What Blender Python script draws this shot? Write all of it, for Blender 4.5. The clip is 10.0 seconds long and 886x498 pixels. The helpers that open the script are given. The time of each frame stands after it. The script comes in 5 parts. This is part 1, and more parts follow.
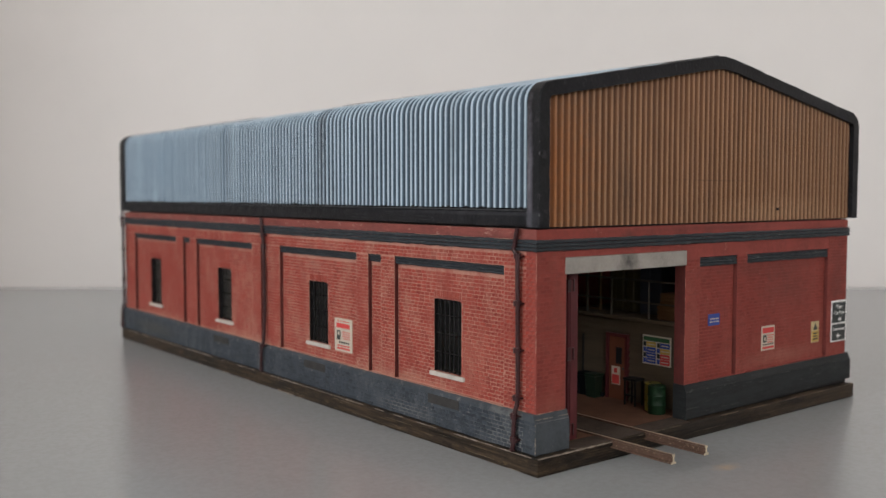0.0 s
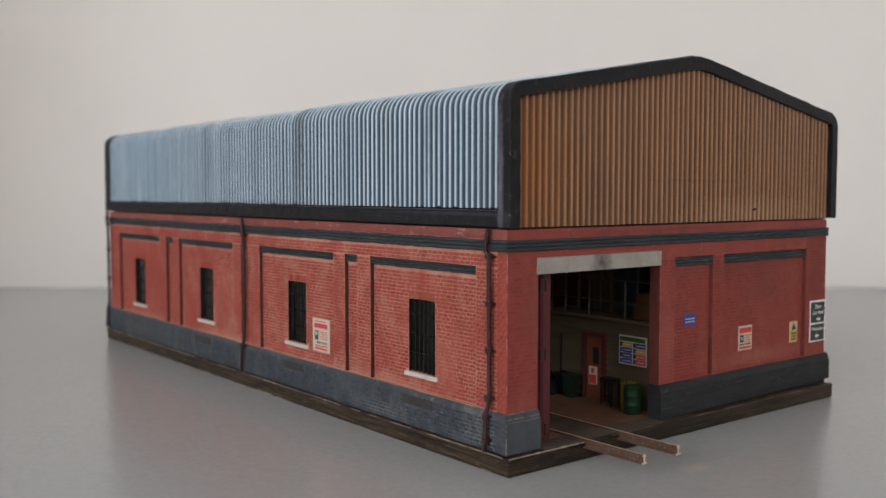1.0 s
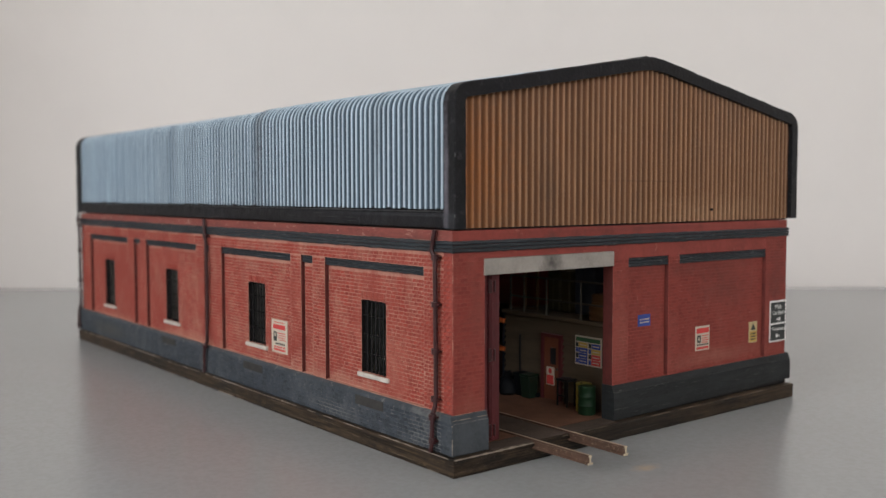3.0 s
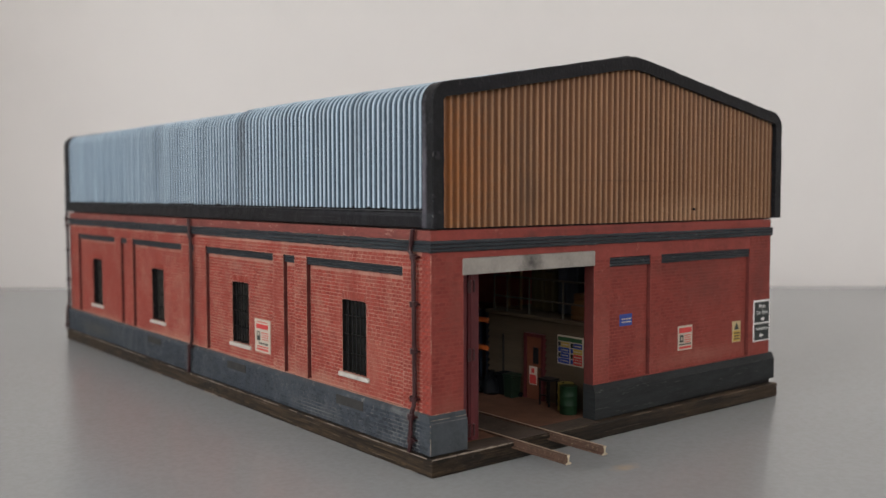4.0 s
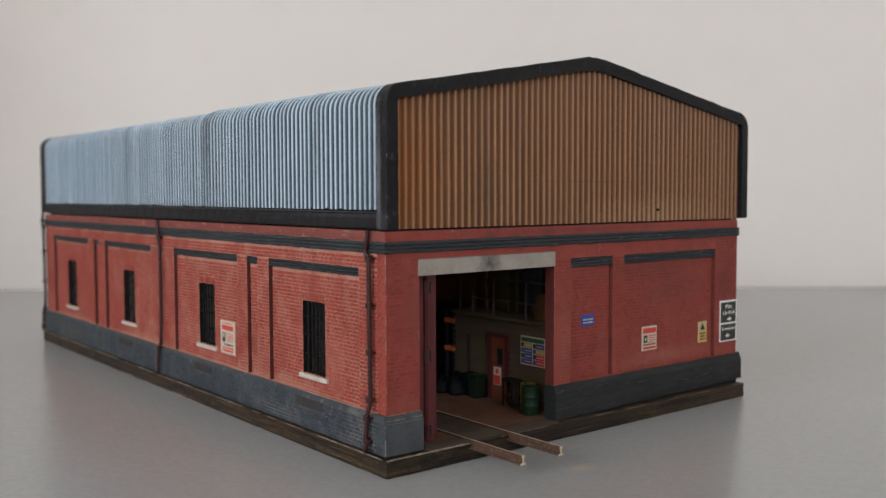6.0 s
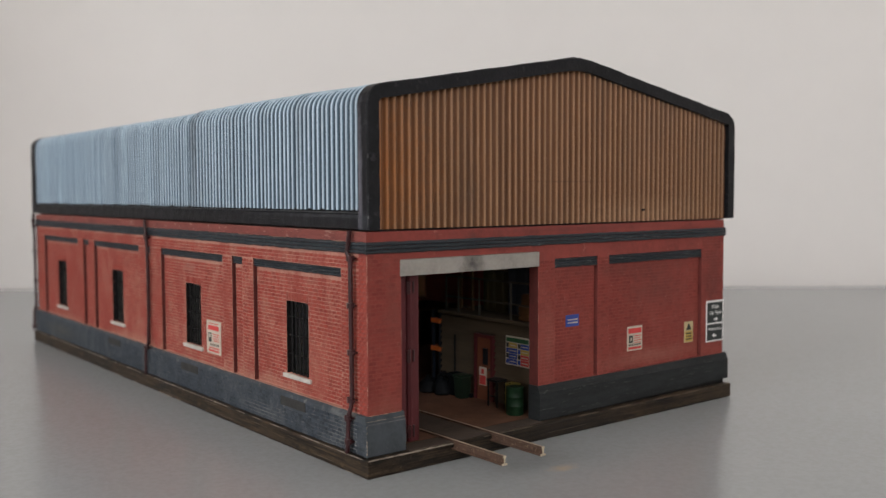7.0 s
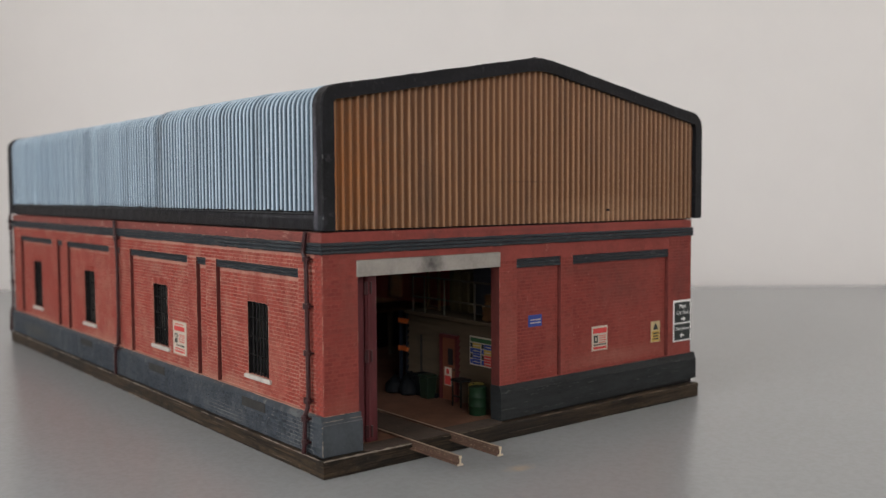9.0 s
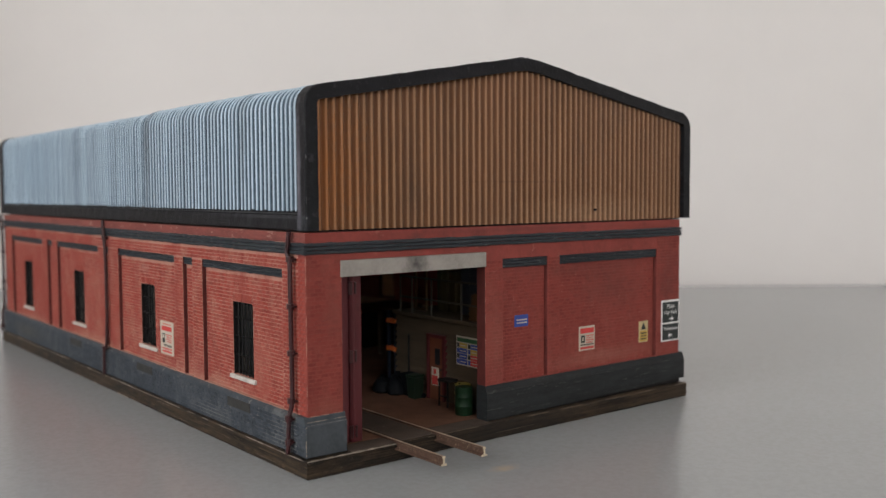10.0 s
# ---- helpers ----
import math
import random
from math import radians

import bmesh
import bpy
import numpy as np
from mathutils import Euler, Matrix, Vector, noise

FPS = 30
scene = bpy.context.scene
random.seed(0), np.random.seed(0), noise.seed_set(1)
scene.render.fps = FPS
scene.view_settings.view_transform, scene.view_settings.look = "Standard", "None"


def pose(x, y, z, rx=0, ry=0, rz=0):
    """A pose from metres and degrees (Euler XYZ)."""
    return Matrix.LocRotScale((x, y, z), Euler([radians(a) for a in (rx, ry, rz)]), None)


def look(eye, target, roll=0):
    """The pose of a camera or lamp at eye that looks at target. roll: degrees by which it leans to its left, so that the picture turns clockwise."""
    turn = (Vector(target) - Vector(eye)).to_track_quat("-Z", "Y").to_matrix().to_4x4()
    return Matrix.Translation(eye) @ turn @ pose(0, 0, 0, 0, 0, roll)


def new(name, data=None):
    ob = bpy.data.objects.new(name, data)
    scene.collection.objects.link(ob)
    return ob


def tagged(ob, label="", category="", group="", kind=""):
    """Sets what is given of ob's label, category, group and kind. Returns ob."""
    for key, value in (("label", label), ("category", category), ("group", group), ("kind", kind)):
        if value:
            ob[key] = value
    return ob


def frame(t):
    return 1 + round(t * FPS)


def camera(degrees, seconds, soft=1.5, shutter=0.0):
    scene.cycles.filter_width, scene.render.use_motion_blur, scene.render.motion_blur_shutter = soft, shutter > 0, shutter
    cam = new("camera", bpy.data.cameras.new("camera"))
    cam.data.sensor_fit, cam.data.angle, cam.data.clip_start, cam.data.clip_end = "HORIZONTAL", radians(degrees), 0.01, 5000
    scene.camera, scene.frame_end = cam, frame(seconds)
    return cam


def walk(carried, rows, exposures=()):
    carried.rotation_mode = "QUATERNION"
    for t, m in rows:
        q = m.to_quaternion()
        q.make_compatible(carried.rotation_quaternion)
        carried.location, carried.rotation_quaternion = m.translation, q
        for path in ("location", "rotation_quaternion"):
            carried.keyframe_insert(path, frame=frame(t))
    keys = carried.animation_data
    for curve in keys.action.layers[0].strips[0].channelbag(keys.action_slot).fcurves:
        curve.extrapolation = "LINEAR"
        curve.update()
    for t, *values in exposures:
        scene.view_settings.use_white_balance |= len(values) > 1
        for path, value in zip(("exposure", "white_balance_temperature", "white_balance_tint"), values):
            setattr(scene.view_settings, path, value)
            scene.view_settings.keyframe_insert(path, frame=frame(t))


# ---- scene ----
# A 1:76 model of a railway shed on a grey table. Sizes below are in millimetres, the path in centimetres.
MM = 0.001
CM = 0.01
cam = camera(50.5, 10.0, soft=1.4)
cam.data.dof.use_dof = True
cam.data.dof.focus_distance = 0.29
cam.data.dof.aperture_fstop = 15.0
PATH = [
    (0, (-17.723, -18.329, 7.774), (-16.484, -16.763, 7.656), -0.0),
    (0.5, (-17.441, -18.564, 7.789), (-16.202, -16.999, 7.67), -0.0),
    (1, (-17.105, -18.824, 7.795), (-15.866, -17.259, 7.676), -0.0),
    (1.5, (-16.806, -19.087, 7.803), (-15.566, -17.522, 7.684), -0.0),
    (2, (-16.518, -19.321, 7.805), (-15.278, -17.755, 7.686), -0.1),
    (2.5, (-16.221, -19.549, 7.807), (-14.981, -17.985, 7.689), -0.1),
    (4, (-15.517, -20.085, 7.826), (-14.274, -18.523, 7.706), -0.1),
    (4.5, (-15.275, -20.317, 7.833), (-14.031, -18.755, 7.713), -0.1),
    (5, (-15.014, -20.507, 7.85), (-13.77, -18.945, 7.73), -0.2),
    (5.5, (-14.79, -20.695, 7.823), (-13.545, -19.135, 7.705), -0.2),
    (7, (-14.185, -21.197, 7.86), (-12.94, -19.636, 7.74), -0.2),
    (7.5, (-13.972, -21.392, 7.867), (-12.726, -19.832, 7.746), -0.3),
    (8, (-13.72, -21.609, 7.86), (-12.475, -20.049, 7.74), -0.3),
    (8.5, (-13.46, -21.802, 7.863), (-12.215, -20.242, 7.743), -0.3),
    (9, (-13.252, -21.972, 7.884), (-12.006, -20.412, 7.763), -0.3),
    (9.5, (-13.044, -22.109, 7.885), (-11.797, -20.55, 7.764), -0.4),
    (10, (-12.892, -22.233, 7.911), (-11.646, -20.674, 7.788), -0.3),
]
walk(cam, [(t, look([v * CM for v in eye], [v * CM for v in target], roll)) for t, eye, target, roll in PATH],
     exposures=[(0.0, 0.0), (2.0, 0.05), (2.7, 0.05), (4.5, 0.0), (5.5, 0.02), (7.5, 0.0), (10.0, 0.03)])

# ---------------------------------------------------------------- light
world = bpy.data.worlds.new("daylight")
scene.world = world
world.use_nodes = True
sky = world.node_tree.nodes.new("ShaderNodeTexSky")
sky.sky_type = "NISHITA"
sky.sun_disc = False
sky.sun_elevation = radians(35)
sky.sun_rotation = radians(200)
world.node_tree.nodes["Background"].inputs["Strength"].default_value = 0.10
world.node_tree.links.new(sky.outputs["Color"], world.node_tree.nodes["Background"].inputs["Color"])

VIEW = radians(51.5)                       # the back wall stands square to this bearing
AHEAD = Vector((math.cos(VIEW), math.sin(VIEW), 0))
ASIDE = Vector((math.sin(VIEW), -math.cos(VIEW), 0))
HUB = Vector((-150, -205, 0))              # under the middle of the camera's way


def room_point(aside, ahead, z):
    """A place in the room, in millimetres from under the camera."""
    return HUB + ASIDE * aside + AHEAD * ahead + Vector((0, 0, z))


def unseen_light(name, aside, ahead, z, wide, high, watts, toward, colour):
    lamp = bpy.data.lights.new(name, "AREA")
    lamp.shape = "RECTANGLE"
    lamp.size, lamp.size_y, lamp.energy, lamp.color = wide * MM, high * MM, watts, colour
    ob = new(name, lamp)
    eye = room_point(aside, ahead, z) * MM
    ob.matrix_world = look(eye, room_point(*toward) * MM)
    return ob


# Key light from the left; its window is assumed, out of view.
unseen_light("window_daylight", -1970, -1500, 1050, 1500, 1250, 46.0, (0, -1500, 700), (0.96, 0.985, 1.0))
# Fill added from behind the camera to lift the front and right side.
unseen_light("window_daylight", 1000, -2370, 1100, 1300, 1000, 15.0, (1000, 0, 700), (0.99, 0.98, 0.97))

# ---------------------------------------------------------------- materials


class Nodes:
    """A material's node tree, with its texture coordinates in millimetres."""

    def __init__(self, name):
        self.material = bpy.data.materials.new(name)
        self.material.use_nodes = True
        self.tree = self.material.node_tree
        self.bsdf = self.tree.nodes["Principled BSDF"]
        coords = self.add("ShaderNodeTexCoord")
        self.place = self.add("ShaderNodeMapping")
        self.place.inputs["Scale"].default_value = (1000, 1000, 1000)
        self.link(coords.outputs["Object"], self.place.inputs["Vector"])

    def add(self, kind):
        return self.tree.nodes.new(kind)

    def link(self, a, b):
        self.tree.links.new(a, b)

    def squeeze(self, scale):
        m = self.add("ShaderNodeMapping")
        m.inputs["Scale"].default_value = scale
        self.link(self.place.outputs["Vector"], m.inputs["Vector"])
        return m.outputs["Vector"]

    def noise(self, size, detail=4.0, rough=0.6, stretch=None):
        n = self.add("ShaderNodeTexNoise")
        n.inputs["Scale"].default_value = 1.0 / size
        n.inputs["Detail"].default_value = detail
        n.inputs["Roughness"].default_value = rough
        self.link(self.squeeze(stretch) if stretch else self.place.outputs["Vector"], n.inputs["Vector"])
        return n.outputs["Fac"]

    def ramp(self, fac, low, high, a=(0, 0, 0, 1), b=(1, 1, 1, 1)):
        r = self.add("ShaderNodeValToRGB")
        r.color_ramp.elements[0].position, r.color_ramp.elements[1].position = low, high
        r.color_ramp.elements[0].color, r.color_ramp.elements[1].color = a, b
        self.link(fac, r.inputs["Fac"])
        return r.outputs["Color"]

    def mix(self, fac, a, b, blend="MIX"):
        m = self.add("ShaderNodeMix")
        m.data_type, m.blend_type = "RGBA", blend
        for value, socket in ((fac, m.inputs["Factor"]), (a, m.inputs[6]), (b, m.inputs[7])):
            if isinstance(value, (int, float)):
                socket.default_value = value
            elif isinstance(value, tuple):
                socket.default_value = (*value, 1) if len(value) == 3 else value
            else:
                self.link(value, socket)
        return m.outputs[2]

    def stain(self, colour, dark, centre, radii, amount):
        """A soft-edged stain of its own shape, broken up by noise, at a place in millimetres from the thing's origin."""
        m = self.add("ShaderNodeMapping")
        m.inputs["Location"].default_value = tuple(-c / r for c, r in zip(centre, radii))
        m.inputs["Scale"].default_value = tuple(1 / r for r in radii)
        self.link(self.place.outputs["Vector"], m.inputs["Vector"])
        size = self.add("ShaderNodeVectorMath")
        size.operation = "LENGTH"
        self.link(m.outputs["Vector"], size.inputs[0])
        wide = self.add("ShaderNodeMath")
        wide.operation = "ADD"
        self.link(size.outputs["Value"], wide.inputs[0])
        ragged = self.add("ShaderNodeMath")
        ragged.operation = "MULTIPLY"
        ragged.inputs[1].default_value = 0.8
        self.link(self.noise(2.5, 5, 0.7), ragged.inputs[0])
        self.link(ragged.outputs[0], wide.inputs[1])
        fac = self.ramp(wide.outputs[0], 0.35, 1.35, (amount, amount, amount, 1), (0, 0, 0, 1))
        return self.mix(fac, colour, dark)

    def bump(self, height, strength, distance=0.0002):
        b = self.add("ShaderNodeBump")
        b.inputs["Strength"].default_value = strength
        b.inputs["Distance"].default_value = distance
        self.link(height, b.inputs["Height"])
        self.link(b.outputs["Normal"], self.bsdf.inputs["Normal"])

    def finish(self, colour, roughness, metallic=0.0, specular=0.5):
        for value, key in ((colour, "Base Color"), (roughness, "Roughness")):
            if isinstance(value, (int, float)):
                self.bsdf.inputs[key].default_value = value
            elif isinstance(value, tuple):
                self.bsdf.inputs[key].default_value = (*value, 1)
            else:
                self.link(value, self.bsdf.inputs[key])
        self.bsdf.inputs["Metallic"].default_value = metallic
        self.bsdf.inputs["Specular IOR Level"].default_value = specular
        return self.material


def painted(name, base, vary=0.25, size=6.0, roughness=0.6, bump=0.15, chips=None, stretch=None, metallic=0.0, specular=0.4, stains=()):
    """Hand-painted surface: blotches at two scales, faint relief, optional chips and rubbed spots of another colour."""
    n = Nodes(name)
    big = n.ramp(n.noise(size, 5, 0.65, stretch), 0.3, 0.72)
    fine = n.noise(size * 0.12, 3, 0.6, stretch)
    dark = tuple(c * (1 - vary) for c in base)
    light = tuple(min(1, c * (1 + vary)) for c in base)
    colour = n.mix(big, dark, light)
    colour = n.mix(n.ramp(fine, 0.35, 0.7), colour, n.mix(0.5, colour, light))
    if chips:
        colour = n.mix(n.ramp(n.noise(size * 0.3, 6, 0.75, stretch), chips[1], chips[1] + 0.06), colour, chips[0])
    for dark, centre, radii, amount in stains:
        colour = n.stain(colour, dark, centre, radii, amount)
    n.bump(fine, bump)
    return n.finish(colour, roughness, metallic, specular)


def brick_material(name, low, high, worn, amount, stains=(), patches=None, spread=0.50, mottle=0.2):
    """Painted brick: each one a shade of its own, with dry-brushed pale spots."""
    n = Nodes(name)
    info = n.add("ShaderNodeObjectInfo")
    geo = n.add("ShaderNodeNewGeometry")
    add = n.add("ShaderNodeMath")
    add.operation = "ADD"
    n.link(info.outputs["Random"], add.inputs[0])
    n.link(geo.outputs["Random Per Island"], add.inputs[1])
    frac = n.add("ShaderNodeMath")
    frac.operation = "FRACT"
    n.link(add.outputs[0], frac.inputs[0])
    colour = n.mix(frac.outputs[0], low, high)
    colour = n.mix(n.ramp(n.noise(14, 5, 0.7), 0.35, 0.75), colour, n.mix(0.55, colour, high))
    colour = n.mix(n.ramp(n.noise(9, 6, 0.8, (1, 1, 0.6)), 0.46, 0.76, (0, 0, 0, 1), (amount, amount, amount, 1)), colour, worn)
    colour = n.mix(n.ramp(n.noise(1.3, 4, 0.7), 0.56, 0.72, (0, 0, 0, 1), (amount * 0.7, amount * 0.7, amount * 0.7, 1)), colour, worn)
    colour = n.mix(n.ramp(n.noise(6, 6, 0.8, (1, 1, 0.45)), 0.57, 0.76, (0, 0, 0, 1), (0.55, 0.55, 0.55, 1)), colour, tuple(c * 0.42 for c in low))
    if patches:
        colour = n.mix(n.ramp(n.noise(16, 5, 0.7), spread, spread + 0.16, (0, 0, 0, 1), (0.8, 0.8, 0.8, 1)), colour, patches)
        colour = n.mix(n.ramp(n.noise(24, 7, 0.75, (1, 1, 1.3)), 0.50, 0.70, (0, 0, 0, 1), (mottle, mottle, mottle, 1)), colour, tuple(c * 0.5 for c in patches))
        colour = n.mix(n.ramp(n.noise(0.7, 4, 0.8), 0.60, 0.74, (0, 0, 0, 1), (0.45, 0.45, 0.45, 1)), colour, worn)
    for dark, centre, radii, much in stains:
        colour = n.stain(colour, dark, centre, radii, much)
    n.bump(n.noise(0.5, 3), 0.25)
    return n.finish(colour, 0.68, 0.0, 0.3)


RED_WASH = (0.290, 0.052, 0.038)
# First entry fades far bays' joints to imitate blur; last darkens the top band.
WASHED = [(RED_WASH, (-82, 105, 36), (40, 150, 75), 0.8), ((0.46, 0.235, 0.17), (-82, -95, 15), (8, 80, 10), 0.95), ((0.46, 0.235, 0.17), (-82, 20, 15), (8, 80, 9), 0.95), ((0.42, 0.21, 0.155), (-82, 110, 15), (8, 80, 8), 0.9),
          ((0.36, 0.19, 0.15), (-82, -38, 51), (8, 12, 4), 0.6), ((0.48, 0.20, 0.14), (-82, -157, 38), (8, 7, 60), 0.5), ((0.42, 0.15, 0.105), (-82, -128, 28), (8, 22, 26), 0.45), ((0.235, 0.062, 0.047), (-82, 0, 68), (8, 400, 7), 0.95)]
# pale dust low on the end wall, darker brown under the string course and down the door's edge
END_TONES = [((0.33, 0.13, 0.095), (40, -156, 20), (60, 12, 7), 0.6), ((0.30, 0.115, 0.085), (-12, -156, 30), (9, 12, 26), 0.5), ((0.115, 0.040, 0.034), (76, -156, 46), (13, 12, 30), 0.6), ((0.125, 0.042, 0.034), (44, -156, 44), (36, 12, 16), 0.5),
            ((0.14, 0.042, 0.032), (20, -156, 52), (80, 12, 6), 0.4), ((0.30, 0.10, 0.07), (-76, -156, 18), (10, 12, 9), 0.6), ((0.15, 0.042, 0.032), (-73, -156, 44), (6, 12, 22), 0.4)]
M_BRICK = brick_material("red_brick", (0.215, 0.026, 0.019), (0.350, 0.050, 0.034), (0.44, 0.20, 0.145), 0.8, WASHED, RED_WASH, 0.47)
# The end wall's red, toned darker than the side wall's.
M_BRICK_END = brick_material("end_wall_brick", (0.190, 0.032, 0.024), (0.262, 0.048, 0.036), (0.32, 0.105, 0.078), 0.6, END_TONES, (0.245, 0.047, 0.036), 0.55, 0.5)
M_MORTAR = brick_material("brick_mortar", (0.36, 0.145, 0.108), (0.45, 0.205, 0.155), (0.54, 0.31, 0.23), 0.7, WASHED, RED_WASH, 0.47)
# Darker along the very top, with a soot mark over the doorway.
M_REDWALL = painted("red_brick_wash", (0.245, 0.047, 0.036), 0.3, 12, 0.7, 0.2, ((0.33, 0.105, 0.078), 0.60), stains=END_TONES + [((0.12, 0.040, 0.034), (0, -156, 66.6), (120, 12, 3.0), 0.65), ((0.05, 0.035, 0.03), (-44.0, -156, 64), (8, 30, 7), 0.6)])
DUST_TOP = ((0.20, 0.125, 0.095), (-83, 0, 17.2), (40, 400, 1.9), 0.55)
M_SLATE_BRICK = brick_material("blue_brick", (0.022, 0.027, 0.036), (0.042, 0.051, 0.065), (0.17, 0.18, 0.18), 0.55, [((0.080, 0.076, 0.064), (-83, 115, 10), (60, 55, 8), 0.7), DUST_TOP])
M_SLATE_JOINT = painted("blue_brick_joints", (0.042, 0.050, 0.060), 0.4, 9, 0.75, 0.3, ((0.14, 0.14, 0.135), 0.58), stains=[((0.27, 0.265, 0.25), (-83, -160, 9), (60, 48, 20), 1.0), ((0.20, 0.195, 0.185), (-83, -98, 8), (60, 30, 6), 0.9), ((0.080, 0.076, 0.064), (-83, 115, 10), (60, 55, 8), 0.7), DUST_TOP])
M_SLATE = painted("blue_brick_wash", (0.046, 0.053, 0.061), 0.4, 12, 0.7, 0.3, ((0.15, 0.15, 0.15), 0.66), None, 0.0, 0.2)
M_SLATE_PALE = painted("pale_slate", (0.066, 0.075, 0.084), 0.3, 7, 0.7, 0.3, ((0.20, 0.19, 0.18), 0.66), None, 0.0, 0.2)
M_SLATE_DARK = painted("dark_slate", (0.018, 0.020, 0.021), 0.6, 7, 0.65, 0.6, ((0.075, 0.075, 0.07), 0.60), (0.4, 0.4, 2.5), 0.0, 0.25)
M_BAND = painted("slate_band", (0.025, 0.030, 0.036), 0.4, 8, 0.55, 0.25, ((0.13, 0.14, 0.14), 0.60), (0.5, 0.5, 2.0))
# Paler grey on the front trim's side face and along the fascia.
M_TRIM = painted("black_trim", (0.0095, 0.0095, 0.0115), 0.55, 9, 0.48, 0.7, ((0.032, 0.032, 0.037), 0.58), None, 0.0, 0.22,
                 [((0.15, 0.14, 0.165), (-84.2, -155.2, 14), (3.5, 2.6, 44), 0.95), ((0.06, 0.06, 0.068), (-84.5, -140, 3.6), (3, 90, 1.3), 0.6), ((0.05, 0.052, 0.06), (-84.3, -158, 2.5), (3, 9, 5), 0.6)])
M_LEDGE = painted("worn_ledge", (0.040, 0.040, 0.042), 0.5, 4, 0.55, 0.3, ((0.22, 0.22, 0.22), 0.60))
M_TOPSTRIP = painted("dusty_red_strip", (0.205, 0.052, 0.042), 0.35, 9, 0.7, 0.4, ((0.36, 0.19, 0.15), 0.58), (1, 0.5, 1.6))
M_CONCRETE = painted("concrete_lintel", (0.305, 0.278, 0.250), 0.25, 8, 0.75, 0.2, stains=[((0.05, 0.045, 0.042), (-44.0, -156, 57.5), (9.5, 40, 11), 1.0)])
M_SILL = painted("pale_sill", (0.52, 0.475, 0.43), 0.25, 4, 0.7, 0.3, ((0.35, 0.24, 0.20), 0.66))
M_PIPE = painted("maroon_pipe", (0.034, 0.008, 0.009), 0.4, 4, 0.3, 0.2, ((0.20, 0.075, 0.06), 0.64))
# Recess faces share the wall's red; these darker tones paint their shade.
M_RECESS_SHADE = painted("maroon_recess_shade", (0.095, 0.018, 0.015), 0.35, 5, 0.7, 0.2)
M_BAY_SHADE = painted("brick_bay_shade", (0.150, 0.031, 0.025), 0.35, 5, 0.7, 0.2)
M_DOORRED = painted("maroon_door", (0.088, 0.014, 0.017), 0.3, 8, 0.5, 0.15, None, (2, 2, 0.3))
M_IRON = painted("black_iron", (0.013, 0.0115, 0.0115), 0.4, 3, 0.5, 0.2, ((0.05, 0.025, 0.018), 0.66), None, 0.0, 0.15)
M_VENT = painted("grimy_vent", (0.035, 0.032, 0.030), 0.3, 3, 0.8, 0.3)
# Rail web toned darker for its shade, running edge pale for its highlight.
M_RAIL = painted("rusty_rail", (0.105, 0.060, 0.042), 0.45, 3, 0.5, 0.3, ((0.36, 0.27, 0.18), 0.58), None, 0.35)
M_RAILHEAD = painted("pale_railhead", (0.40, 0.30, 0.22), 0.3, 3, 0.45, 0.15, None, None, 0.3)
M_CUT = painted("cut_rail_end", (0.50, 0.42, 0.30), 0.25, 1.5, 0.5, 0.2)
M_FLOOR = painted("shed_floor", (0.125, 0.055, 0.031), 0.4, 9, 0.8, 0.4, ((0.20, 0.12, 0.08), 0.62))
M_BED = painted("concrete_track_slab", (0.058, 0.040, 0.030), 0.4, 7, 0.8, 0.5, ((0.15, 0.115, 0.09), 0.62))
M_BOARD = painted("weathered_board", (0.084, 0.061, 0.039), 0.25, 8, 0.75, 0.2, None, (1, 0.15, 2))
M_OFFDOOR = painted("brown_door", (0.15, 0.046, 0.021), 0.2, 8, 0.55, 0.15)
M_BORDER = painted("sign_border_white", (0.85, 0.84, 0.82), 0.05, 4, 0.5, 0.05)
M_PAPER = painted("sign_white", (0.56, 0.49, 0.40), 0.06, 4, 0.55, 0.05)
M_SIGNRED = painted("sign_red", (0.58, 0.055, 0.05), 0.15, 3, 0.5, 0.05)
M_SIGNBLUE = painted("sign_blue", (0.032, 0.065, 0.29), 0.15, 3, 0.5, 0.05)
M_SIGNYELLOW = painted("sign_yellow", (0.50, 0.33, 0.07), 0.1, 3, 0.5, 0.05)
M_SIGNPALE = painted("sign_pale_yellow", (0.52, 0.42, 0.23), 0.1, 3, 0.5, 0.05)
M_SIGNBLACK = painted("sign_black", (0.022, 0.027, 0.025), 0.2, 3, 0.4, 0.05)
M_SIGNGREEN = painted("sign_green", (0.03, 0.10, 0.04), 0.15, 3, 0.5, 0.05)
M_BLUEGREY = painted("blue_grey_steel", (0.035, 0.042, 0.058), 0.2, 8, 0.5)
M_OLIVE = painted("olive_steel", (0.07, 0.056, 0.022), 0.2, 8, 0.5)
M_CRATE = painted("orange_crate", (0.11, 0.055, 0.020), 0.25, 4, 0.6)
M_RACKBLUE = painted("rack_blue", (0.010, 0.014, 0.024), 0.2, 6, 0.45)
M_RACKORANGE = painted("rack_orange", (0.75, 0.17, 0.04), 0.12, 5, 0.45)
M_BIN = painted("black_plastic", (0.006, 0.007, 0.009), 0.3, 5, 0.6, 0.25, None, None, 0.0, 0.12)
M_DARKGREEN = painted("dark_green_plastic", (0.008, 0.019, 0.011), 0.25, 5, 0.4)
M_GREEN = painted("green_drum", (0.006, 0.024, 0.009), 0.3, 5, 0.55, 0.15, None, None, 0.0, 0.25)
M_YELLOW = painted("yellow_drum", (0.24, 0.18, 0.03), 0.2, 5, 0.45)
M_GREYRAIL = painted("grey_handrail", (0.06, 0.052, 0.04), 0.2, 5, 0.5)
